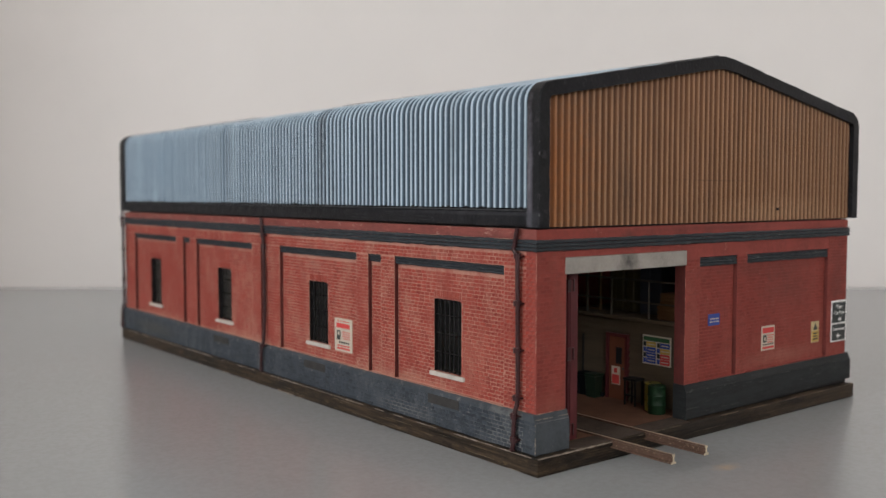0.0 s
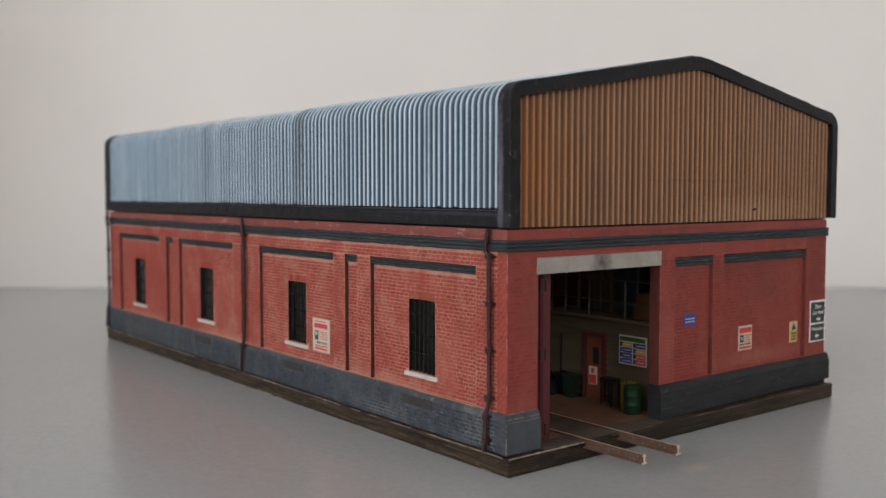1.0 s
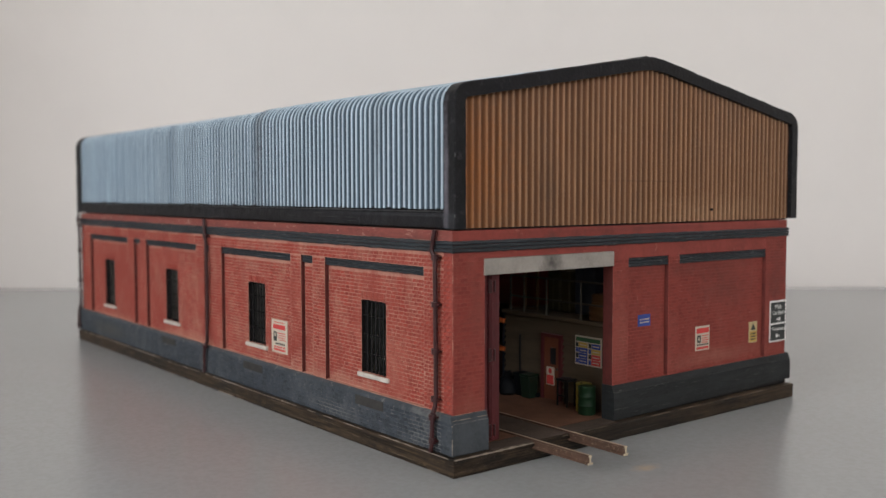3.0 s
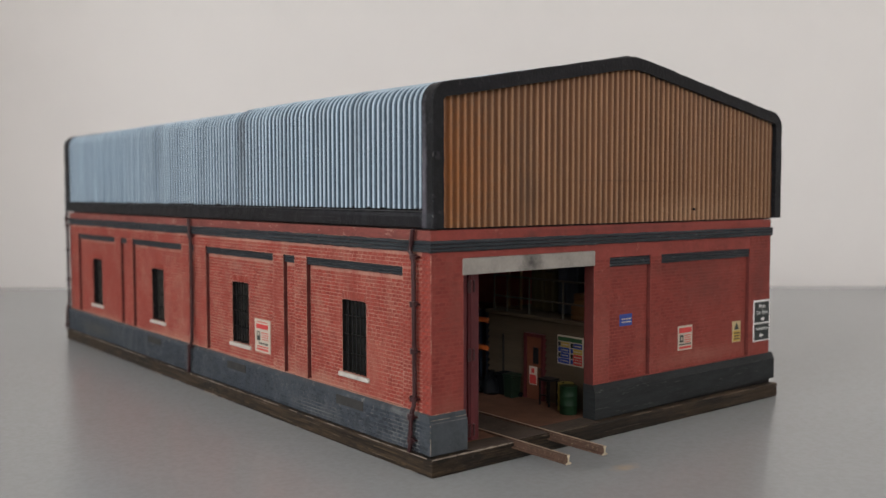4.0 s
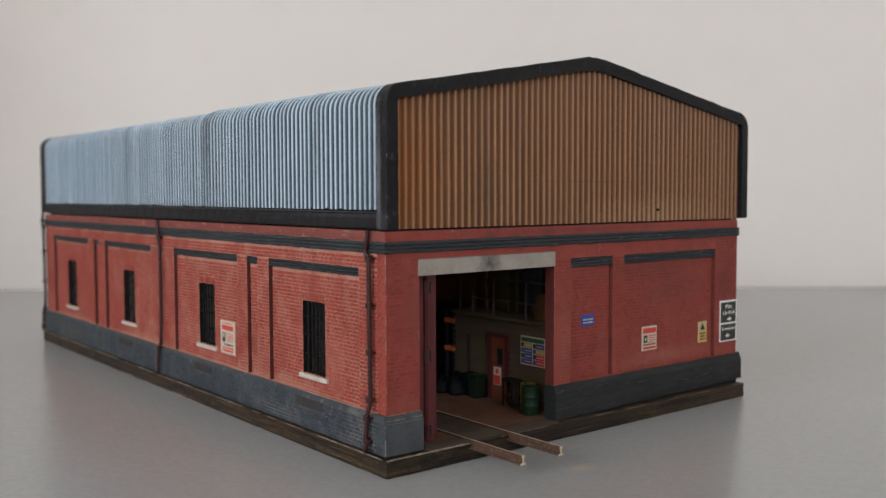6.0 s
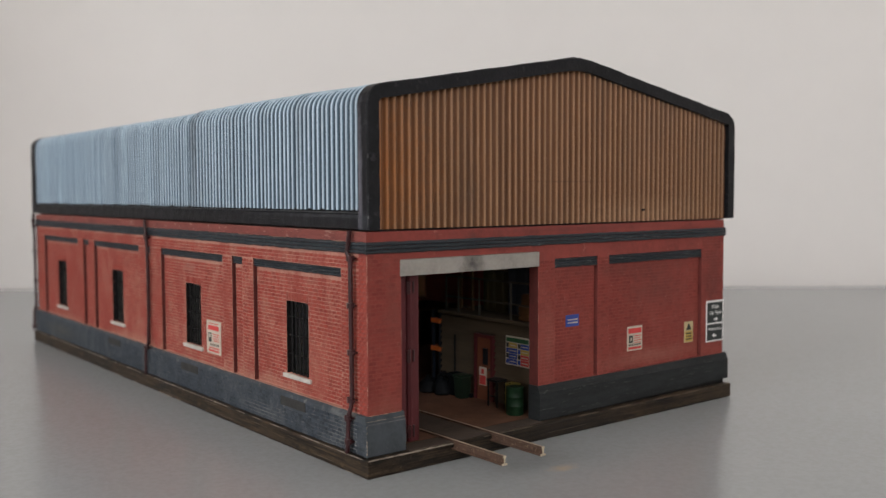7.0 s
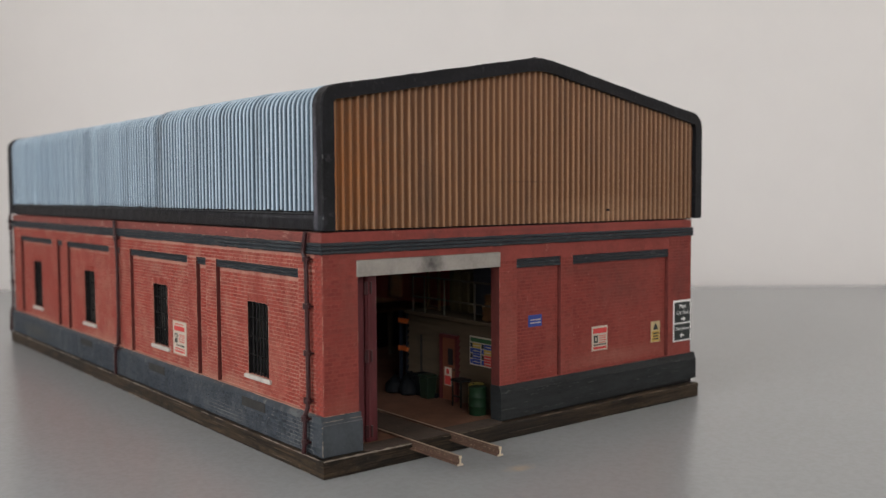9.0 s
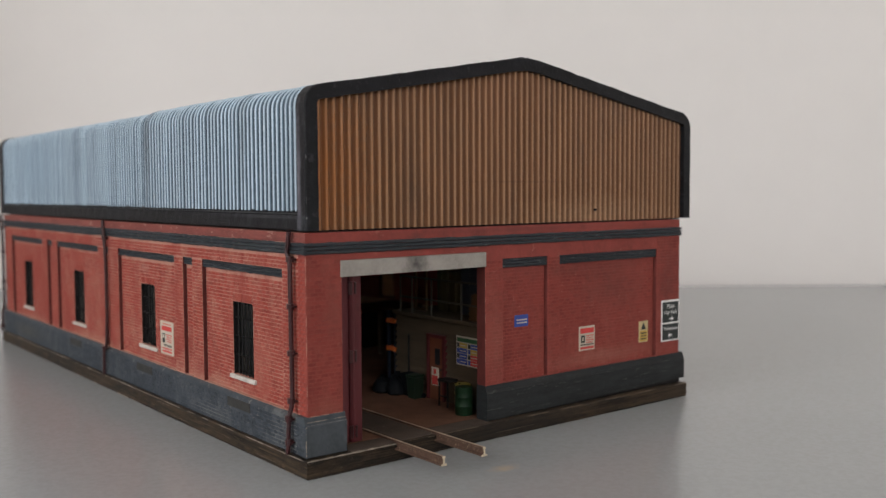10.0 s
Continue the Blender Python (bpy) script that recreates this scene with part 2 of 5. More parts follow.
# Inner faces: brown raised in tone to bounce more light inside.
M_INNER = painted("inner_wall", (0.45, 0.30, 0.185), 0.25, 14, 0.85)


def glass_material():
    n = Nodes("dark_glass")
    return n.finish((0.012, 0.014, 0.017), 0.3, 0.0, 0.3)


def clear_glazing(name="dusty_glazing", clean=(0.26, 0.26, 0.23), dusty=(0.17, 0.16, 0.14)):
    """Thin dusty film glazing that light passes through."""
    n = Nodes(name)
    n.bsdf.inputs["Transmission Weight"].default_value = 1.0
    n.bsdf.inputs["IOR"].default_value = 1.25
    n.bump(n.noise(2.0, 3), 0.05)
    return n.finish(n.mix(n.ramp(n.noise(4, 4), 0.4, 0.7), clean, dusty), 0.45, 0.0, 0.05)


M_GLASS = glass_material()
M_GLAZING = clear_glazing()
M_GLAZING_BROWN = clear_glazing("brown_glazing", (0.06, 0.027, 0.012), (0.03, 0.018, 0.011))


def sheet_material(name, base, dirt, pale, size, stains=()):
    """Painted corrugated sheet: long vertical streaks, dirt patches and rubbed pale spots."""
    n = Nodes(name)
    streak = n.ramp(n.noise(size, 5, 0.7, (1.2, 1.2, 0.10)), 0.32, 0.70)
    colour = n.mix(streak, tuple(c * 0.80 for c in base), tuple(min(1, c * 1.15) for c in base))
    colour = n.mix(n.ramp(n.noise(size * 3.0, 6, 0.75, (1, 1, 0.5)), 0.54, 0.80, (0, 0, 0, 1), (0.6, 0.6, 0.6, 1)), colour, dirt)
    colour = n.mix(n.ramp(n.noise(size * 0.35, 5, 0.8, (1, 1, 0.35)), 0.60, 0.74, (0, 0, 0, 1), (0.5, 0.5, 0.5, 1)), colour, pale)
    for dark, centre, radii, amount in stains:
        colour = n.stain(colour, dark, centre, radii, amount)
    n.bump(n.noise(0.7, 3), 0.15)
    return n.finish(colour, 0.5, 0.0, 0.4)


# Model paint, toned by height: dark wash paints valley shade, dry brush ridge light
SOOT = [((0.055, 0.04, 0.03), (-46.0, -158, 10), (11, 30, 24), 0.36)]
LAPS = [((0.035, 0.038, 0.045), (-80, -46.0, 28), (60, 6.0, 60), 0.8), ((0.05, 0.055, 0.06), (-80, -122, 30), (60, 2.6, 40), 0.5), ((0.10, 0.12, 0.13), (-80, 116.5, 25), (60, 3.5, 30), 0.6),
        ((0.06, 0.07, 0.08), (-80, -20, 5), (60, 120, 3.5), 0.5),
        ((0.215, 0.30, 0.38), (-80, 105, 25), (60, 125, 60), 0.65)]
M_BLUE_VALLEY = sheet_material("blue_wash_shade", (0.048, 0.074, 0.102), (0.03, 0.040, 0.052), (0.10, 0.14, 0.18), 9, LAPS)
M_BLUE_CREST = sheet_material("blue_brush_highlight", (0.42, 0.52, 0.605), (0.20, 0.25, 0.30), (0.72, 0.79, 0.83), 9, LAPS)
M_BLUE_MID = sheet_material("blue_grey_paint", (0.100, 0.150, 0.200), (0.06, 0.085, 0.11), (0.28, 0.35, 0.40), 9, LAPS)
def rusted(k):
    """Redder paint at the gable's eaves end, paler along its foot, scaled to the layer's shade or highlight."""
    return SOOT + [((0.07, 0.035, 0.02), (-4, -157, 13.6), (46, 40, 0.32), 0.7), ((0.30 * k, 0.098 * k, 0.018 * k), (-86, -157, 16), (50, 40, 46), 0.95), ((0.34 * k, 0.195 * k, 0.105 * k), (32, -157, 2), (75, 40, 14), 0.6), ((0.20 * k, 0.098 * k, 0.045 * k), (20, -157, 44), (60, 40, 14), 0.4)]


M_OCHRE_VALLEY = sheet_material("ochre_wash_shade", (0.150, 0.060, 0.021), (0.10, 0.055, 0.03), (0.23, 0.10, 0.045), 9, rusted(0.72))
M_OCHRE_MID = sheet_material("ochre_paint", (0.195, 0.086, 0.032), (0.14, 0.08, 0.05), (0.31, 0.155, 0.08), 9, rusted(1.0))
M_OCHRE_CREST = sheet_material("ochre_brush_highlight", (0.31, 0.166, 0.083), (0.21, 0.13, 0.085), (0.44, 0.27, 0.165), 9, rusted(1.3))


def base_wood():
    n = Nodes("stained_wood_base")
    grain = n.noise(2.4, 7, 0.75, (0.11, 0.11, 2.2))
    colour = n.mix(n.ramp(grain, 0.35, 0.68), (0.009, 0.007, 0.005), (0.092, 0.060, 0.036))
    colour = n.mix(n.ramp(n.noise(7, 6, 0.8, (0.35, 0.35, 1.0)), 0.50, 0.62, (0, 0, 0, 1), (0.8, 0.8, 0.8, 1)), colour, (0.009, 0.0085, 0.008))
    colour = n.mix(n.ramp(n.noise(2.5, 6, 0.8, (0.25, 0.25, 2.0)), 0.60, 0.72), colour, (0.20, 0.135, 0.075))
    crack = n.ramp(n.noise(3.0, 7, 0.8, (0.035, 0.035, 3.2)), 0.40, 0.47, (0.9, 0.9, 0.9, 1), (0, 0, 0, 1))
    colour = n.mix(crack, colour, (0.004, 0.0035, 0.003))
    colour = n.mix(n.ramp(n.noise(0.9, 5, 0.8, (0.5, 0.5, 1)), 0.62, 0.72, (0, 0, 0, 1), (0.55, 0.55, 0.55, 1)), colour, (0.16, 0.125, 0.095))
    colour = n.stain(colour, (0.014, 0.012, 0.0105), (-8, -161.5, 2.5), (85, 6, 9), 0.95)
    n.bump(grain, 0.9)
    return n.finish(colour, 0.55, 0.0, 0.2)


M_WOOD = base_wood()


def table_material():
    n = Nodes("grey_table_top")
    colour = n.mix(n.ramp(n.noise(180, 3, 0.5), 0.3, 0.7), (0.338, 0.350, 0.357), (0.360, 0.371, 0.377))
    colour = n.mix(n.ramp(n.noise(1.6, 3, 0.6), 0.4, 0.62), colour, n.mix(0.5, colour, (0.31, 0.31, 0.31)))
    colour = n.stain(colour, (0.50, 0.40, 0.31), (-42.5, 115, 740), (10, 6, 60), 1.0)
    return n.finish(colour, 0.24, 0.0, 0.65)


M_TABLE = table_material()
M_PLASTER = painted("pale_plaster", (0.779, 0.740, 0.713), 0.025, 260, 0.9, 0.05)
M_CEILING = painted("white_ceiling", (0.78, 0.77, 0.75), 0.03, 300, 0.9, 0.05)
M_CARPET = painted("room_floor", (0.24, 0.20, 0.17), 0.2, 120, 0.9, 0.1)

# ---------------------------------------------------------------- mesh tools


def box(bm, x0, x1, y0, y1, z0, z1, bevel=0.0, segments=1):
    corners = [bm.verts.new((x, y, z)) for x in (x0, x1) for y in (y0, y1) for z in (z0, z1)]
    faces = [bm.faces.new([corners[i] for i in ids]) for ids in
             ((0, 1, 3, 2), (4, 6, 7, 5), (0, 4, 5, 1), (2, 3, 7, 6), (0, 2, 6, 4), (1, 5, 7, 3))]
    if bevel:
        edges = list({e for f in faces for e in f.edges})
        bmesh.ops.bevel(bm, geom=edges, offset=bevel, segments=segments, affect="EDGES", profile=0.6)
    return bm


def boxes(*rows, bevel=0.0):
    bm = bmesh.new()
    for row in rows:
        box(bm, *row, bevel=bevel)
    return bm


def tube(bm, points, radius, sides=10):
    """A round bar along a line of points."""
    rings = []
    points = [Vector(p) for p in points]
    for i, p in enumerate(points):
        along = (points[min(i + 1, len(points) - 1)] - points[max(i - 1, 0)]).normalized()
        side = along.cross(Vector((0, 1, 0.3)) if abs(along.y) < 0.9 else Vector((1, 0, 0))).normalized()
        up = along.cross(side)
        rings.append([bm.verts.new(p + radius * (side * math.cos(a) + up * math.sin(a)))
                      for a in (2 * math.pi * k / sides for k in range(sides))])
    for a, b in zip(rings, rings[1:]):
        for k in range(sides):
            bm.faces.new((a[k], a[(k + 1) % sides], b[(k + 1) % sides], b[k]))
    bm.faces.new(rings[0][::-1])
    bm.faces.new(rings[-1])
    return bm


def turned(bm, x, y, profile, sides=28):
    """A round body about an upright axis, from (radius, z) rows."""
    rings = [[bm.verts.new((x + r * math.cos(2 * math.pi * k / sides), y + r * math.sin(2 * math.pi * k / sides), z))
              for k in range(sides)] for r, z in profile]
    for a, b in zip(rings, rings[1:]):
        for k in range(sides):
            bm.faces.new((a[k], a[(k + 1) % sides], b[(k + 1) % sides], b[k]))
    bm.faces.new(rings[0][::-1])
    bm.faces.new(rings[-1])
    return bm


def prism(bm, outline, place, u0, u1):
    """An outline of (d, z) rows drawn out from u0 to u1; place(u, d, z) gives the point."""
    a = [bm.verts.new(place(u0, d, z)) for d, z in outline]
    b = [bm.verts.new(place(u1, d, z)) for d, z in outline]
    n = len(outline)
    for i in range(n):
        bm.faces.new((a[i], a[(i + 1) % n], b[(i + 1) % n], b[i]))
    bm.faces.new(a[::-1])
    bm.faces.new(b)
    return bm


def top_of(ob):
    while ob.parent:
        ob = ob.parent
    return ob


def thing(name, at, label, category, group="", kind=""):
    ob = new(name)
    ob.empty_display_size = 0.01
    ob.location = Vector(at) * MM
    return tagged(ob, label, category, group, kind)


def solid(name, bm, material, at=(0, 0, 0), smooth=False):
    """Links a bmesh of millimetres as a mesh object whose origin lies at that place."""
    bmesh.ops.recalc_face_normals(bm, faces=bm.faces)
    bm.transform(Matrix.Scale(MM, 4) @ Matrix.Translation(-Vector(at)))
    mesh = bpy.data.meshes.new(name)
    bm.to_mesh(mesh)
    bm.free()
    mesh.materials.append(material)
    if smooth:
        mesh.polygons.foreach_set("use_smooth", [True] * len(mesh.polygons))
        mesh.set_sharp_from_angle(angle=radians(40))
    return new(name, mesh)


def part(name, bm, material, parent, label="", smooth=False):
    """One part of a thing, or a piece of a part, in the place's own millimetres."""
    ob = solid(name, bm, material, tuple(top_of(parent).location / MM), smooth)
    ob.parent = parent
    return tagged(ob, label)


def relief(place, us, zs, depth):
    """A wall from a grid of cells: depth(u, z) is how far a cell's face stands off the back plane, 0 for an opening."""
    bm = bmesh.new()
    nu, nz = len(us) - 1, len(zs) - 1
    d = [[depth((us[i] + us[i + 1]) / 2, (zs[j] + zs[j + 1]) / 2) for j in range(nz)] for i in range(nu)]

    def face(*points):
        bm.faces.new([bm.verts.new(place(*p)) for p in points])

    for i in range(nu):
        for j in range(nz):
            a, u0, u1, z0, z1 = d[i][j], us[i], us[i + 1], zs[j], zs[j + 1]
            if a:
                face((u0, a, z0), (u1, a, z0), (u1, a, z1), (u0, a, z1))
                face((u0, 0, z0), (u0, 0, z1), (u1, 0, z1), (u1, 0, z0))
            b = d[i + 1][j] if i + 1 < nu else 0
            if a != b:
                face((u1, a, z0), (u1, b, z0), (u1, b, z1), (u1, a, z1))
            b = d[i][j + 1] if j + 1 < nz else 0
            if a != b:
                face((u0, a, z1), (u1, a, z1), (u1, b, z1), (u0, b, z1))
            if i == 0 and a:
                face((u0, 0, z0), (u0, a, z0), (u0, a, z1), (u0, 0, z1))
            if j == 0 and a:
                face((u0, 0, z0), (u1, 0, z0), (u1, a, z0), (u0, a, z0))
    bmesh.ops.remove_doubles(bm, verts=bm.verts, dist=0.001)
    return bm


def letters(name, words, size, material, parent, place, label=""):
    """Words in the built-in font as thin raised mesh; place is the pose of their baseline's middle, in millimetres."""
    curve = bpy.data.curves.new(name, "FONT")
    curve.body, curve.size, curve.align_x, curve.extrude = words, size, "CENTER", 0.03
    curve.resolution_u = 2
    temp = new(name, curve)
    mesh = bpy.data.meshes.new_from_object(temp.evaluated_get(bpy.context.evaluated_depsgraph_get()))
    bpy.data.objects.remove(temp)
    bm = bmesh.new()
    bm.from_mesh(mesh)
    bpy.data.meshes.remove(mesh)
    bm.transform(place)
    return part(name, bm, material, parent, label)


# ---------------------------------------------------------------- the room and the table


def room_box(bm, a0, a1, h0, h1, z0, z1):
    start = len(bm.verts)
    box(bm, a0, a1, h0, h1, z0, z1)
    bm.verts.ensure_lookup_table()
    for v in bm.verts[start:]:
        v.co = room_point(v.co.x, v.co.y, v.co.z)


def room_part(name, rows, material, label, category):
    bm = bmesh.new()
    for row in rows:
        room_box(bm, *row)
    return tagged(solid(name, bm, material), label, category, kind="structure")


BACK = 775                                  # from under the camera to the wall behind the table
room_part("wall_north", [(-2000, 1900, BACK, BACK + 100, -740, 1700)], M_PLASTER, "pale warm-white plaster wall behind the table", "wall")
# Unseen walls, ceiling and floor, added to close the room and bounce light.
room_part("wall_south", [(-2000, 350, -2500, -2400, -740, 1700), (1650, 1900, -2500, -2400, -740, 1700),
                         (350, 1650, -2500, -2400, -740, 600), (350, 1650, -2500, -2400, 1600, 1700)],
          M_PLASTER, "unseen pale plaster wall with an opening for light", "wall")
room_part("wall_west", [(-2100, -2000, -2500, -2250, -740, 1700), (-2100, -2000, -750, BACK + 100, -740, 1700),
                        (-2100, -2000, -2250, -750, -740, 425), (-2100, -2000, -2250, -750, 1675, 1700)],
          M_PLASTER, "unseen pale plaster wall with an opening for light", "wall")
room_part("wall_east", [(1900, 2000, -2500, BACK + 100, -740, 1700)], M_PLASTER, "pale plaster side wall", "wall")
# Unseen block, added to dim the left of the back wall.
room_part("wall_return", [(-950, -590, 455, BACK - 3, -740, 1700)], M_PLASTER, "unseen pale block that dims the back wall's left", "wall")
room_part("ceiling", [(-2100, 2000, -2500, BACK + 100, 1700, 1760)], M_CEILING, "plain white ceiling", "ceiling")
room_part("floor", [(-2100, 2000, -2500, BACK + 100, -780, -740)], M_CARPET, "dull brown room floor", "floor")


def table():
    ob = thing("table", room_point(150, 200, -740), "plain grey satin table top against a pale wall", "table")
    bm = bmesh.new()
    room_box(bm, -580, 1300, -350, BACK - 2, -28, 0)
    bmesh.ops.bevel(bm, geom=list(bm.edges), offset=2.0, segments=2, affect="EDGES")
    part("table_top", bm, M_TABLE, ob)
    for a in (-530, 1230):
        for h in (-290, BACK - 70):
            bm = bmesh.new()
            room_box(bm, a - 30, a + 30, h - 30, h + 30, -740, -28)
            part("leg", bm, M_TABLE, ob)


table()

# ---------------------------------------------------------------- the model shed: plan
WALL_L, WALL_R, WALL_B = 2.0, 166.4, 318.6     # outer faces of the brick piers
BASE_Z, WALL_TOP = 5.2, 67.8
PANEL_Z0, PANEL_Z1 = 16.7, 57.2
PANELS_L = ((15.2, 69.0), (77.0, 84.6), (92.0, 147.2), (158.8, 163.4), (171.0, 226.6), (234.0, 242.0), (250.0, 304.6))
WINDOWS_L = (42.4, 119.8, 199.8, 278.8)
# Far windows are assumed, shifted so one falls on a brown patch in view.
WINDOWS_R = tuple(c - 9.0 for c in WINDOWS_L)
PANELS_F = ((75.0, 95.4), (101.2, 152.8))
DOOR_X0, DOOR_X1 = 13.6, 67.5
GROOVE = 0.45                                # added gap at a bay's far edge, for a dark shadow line

shed = thing("model_railway_shed", (84, 160, 0), "red brick scale-model railway shed with barred windows on a grey table", "model building")


def left(u, d, z):
    """On the long side wall: u runs along it, d stands off its back plane."""
    return Vector((6.0 - d, u, z))


def front(u, d, z):
    """On the door end."""
    return Vector((u, 6.0 - d, z))


def in_any(u, ranges):
    return any(a < u < b for a, b in ranges)


def shade_recesses(wall, chosen, material=None):
    """Paints upright bay edges, window reveals and the door jamb darker; recess shade in colour."""
    wall.data.materials.append(material or M_RECESS_SHADE)
    slot = len(wall.data.materials) - 1
    for face in wall.data.polygons:
        if chosen(face) and abs(face.normal.z) < 0.5:
            face.material_index = slot
    return wall


def long_wall(place, name, windows):
    us = sorted({6.0, WALL_B, *(v for p in PANELS_L for v in (*p, p[1] - GROOVE)), *(c + s for c in windows for s in (-6.7, 6.7))})
    zs = [BASE_Z, PANEL_Z0, 21.9, 45.0, 54.6, PANEL_Z1, WALL_TOP]

    def depth(u, z):
        if 21.9 < z < 45.0 and any(abs(u - c) < 6.7 for c in windows):
            return 0
        if PANEL_Z0 < z < 54.6 and any(b - GROOVE < u < b for a, b in PANELS_L):
            return 0.5
        return 2.8 if PANEL_Z0 < z < PANEL_Z1 and in_any(u, PANELS_L) else 4.0

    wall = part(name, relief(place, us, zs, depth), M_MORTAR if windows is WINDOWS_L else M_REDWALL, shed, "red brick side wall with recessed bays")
    shade_recesses(wall, lambda f: abs(f.normal.x) < 0.5)
    # Window reveals go black, their shade put into the colour.
    return shade_recesses(wall, lambda f: abs(f.normal.x) < 0.5 and any(abs(abs(f.center.y * 1000 + 160 - c) - 6.7) < 0.1 for c in windows) and 21.9 < f.center.z * 1000 < 45.0, M_IRON)


def end_wall(place, name):
    us = sorted({WALL_L, WALL_R, DOOR_X0, DOOR_X1, *(v for p in PANELS_F for v in (*p, p[1] - GROOVE))})
    zs = [BASE_Z, PANEL_Z0, 54.6, PANEL_Z1, 59.8, WALL_TOP]

    def depth(u, z):
        if DOOR_X0 < u < DOOR_X1 and z < 59.8:
            return 0
        if PANEL_Z0 < z < 54.6 and any(b - GROOVE < u < b for a, b in PANELS_F):
            return 0.5
        return 2.8 if PANEL_Z0 < z < PANEL_Z1 and in_any(u, PANELS_F) else 4.0

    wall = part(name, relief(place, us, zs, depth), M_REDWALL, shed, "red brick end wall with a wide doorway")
    shade_recesses(wall, lambda f: abs(f.normal.y) < 0.5 and DOOR_X1 + 1 < f.center.x * 1000 + 84 < 165, M_BAY_SHADE)
    return shade_recesses(wall, lambda f: abs(f.normal.y) < 0.5 and abs(f.center.x * 1000 + 84 - DOOR_X1) < 1)


wall_long = long_wall(left, "side_wall", WINDOWS_L)
long_wall(lambda u, d, z: Vector((162.4 + d, u, z)), "side_wall", WINDOWS_R)
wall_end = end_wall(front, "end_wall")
end_wall(lambda u, d, z: Vector((u, 314.6 + d, z)), "end_wall")

# the stained wooden base, of stacked strips
def rough_board(x0, x1, y0, y1, z0, z1, seed):
    """A board whose sawn sides are uneven: a ring of points every few millimetres on several levels."""
    rng = random.Random(seed)
    bm = bmesh.new()
    loop = []
    for ax, ay, bx, by in ((x0, y0, x1, y0), (x1, y0, x1, y1), (x1, y1, x0, y1), (x0, y1, x0, y0)):
        n = max(2, round(math.hypot(bx - ax, by - ay) / 2.5))
        loop += [(ax + (bx - ax) * k / n, ay + (by - ay) * k / n) for k in range(n)]
    cx, cy = (x0 + x1) / 2, (y0 + y1) / 2
    rings = []
    for f, inward in ((0.0, 0.45), (0.07, 0.12), (0.22, 0.0), (0.38, 0.22), (0.52, 0.05), (0.68, 0.24), (0.86, 0.0), (0.95, 0.08), (1.0, 0.3)):
        ring = []
        for x, y in loop:
            d = inward + rng.uniform(-0.10, 0.10)
            dx = d if x == x0 else -d if x == x1 else 0
            dy = d if y == y0 else -d if y == y1 else 0
            ring.append(bm.verts.new((x + dx, y + dy, z0 + (z1 - z0) * f + (rng.uniform(-0.08, 0.08) if 0 < f < 1 else 0))))
        rings.append(ring)
    m = len(loop)
    for a, b in zip(rings, rings[1:]):
        for k in range(m):
            bm.faces.new((a[k], a[(k + 1) % m], b[(k + 1) % m], b[k]))
    bm.faces.new(rings[0][::-1])
    bm.faces.new(rings[-1])
    return bm


part("base_board", rough_board(-0.5, 167.2, -1.5, 319.4, 0.0, 5.2, 12), M_WOOD, shed, "dark stained wooden base board with rubbed edges", True)
part("floor_slab", boxes((6.2, 162.2, 6.2, 314.4, 5.2, 5.6)), M_FLOOR, shed, "brown dusty shed floor")
part("threshold", boxes((14.3, 67.0, -0.9, 6.2, 5.2, 5.55), bevel=0.1), M_BED, shed, "dusty concrete threshold")

# plinth of blue brick
PLINTH = ((0.0, BASE_Z + 0.25), (5.2, BASE_Z + 0.25), (5.2, 14.2), (4.9, 14.6), (4.4, 15.9), (4.08, 16.6), (0.0, 16.6))
PLINTH_SIDE = ((0.0, BASE_Z + 0.25), (5.2, BASE_Z + 0.25), (5.2, 15.5), (4.95, 15.9), (4.08, 16.6), (0.0, 16.6))
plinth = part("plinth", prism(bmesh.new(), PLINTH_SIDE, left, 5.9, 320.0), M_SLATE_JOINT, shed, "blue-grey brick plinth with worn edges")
PIER = ((0.0, BASE_Z + 0.25), (5.2, BASE_Z + 0.25), (5.2, 14.0), (4.95, 14.3), (4.75, 15.2), (4.5, 15.35), (4.4, 16.3), (4.08, 16.65), (0.0, 16.65))
part("plinth", prism(bmesh.new(), PIER, front, 0.8, 14.1), M_SLATE_PALE, shed, "stepped blue-grey foot of the corner pier")
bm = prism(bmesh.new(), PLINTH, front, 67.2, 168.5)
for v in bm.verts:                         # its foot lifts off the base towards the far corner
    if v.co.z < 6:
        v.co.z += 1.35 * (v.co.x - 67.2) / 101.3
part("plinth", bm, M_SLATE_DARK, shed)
# Black strip put into the gap under the lifted plinth, as its shade.
part("packing", boxes((67.6, 166.3, 1.45, 1.96, 5.22, 7.2)), M_IRON, shed, "black strip for the shade under the lifted plinth")
part("plinth", prism(bmesh.new(), PLINTH, lambda u, d, z: Vector((163.3 + d, u, z)), 6.1, 320.0), M_SLATE, shed)
for c in WINDOWS_L[:3]:
    part("air_brick", boxes((0.6, 1.2, c - 8.4, c + 6.8, 12.1, 15.0), bevel=0.1), M_VENT, shed, "grimy blocked vent in the plinth")


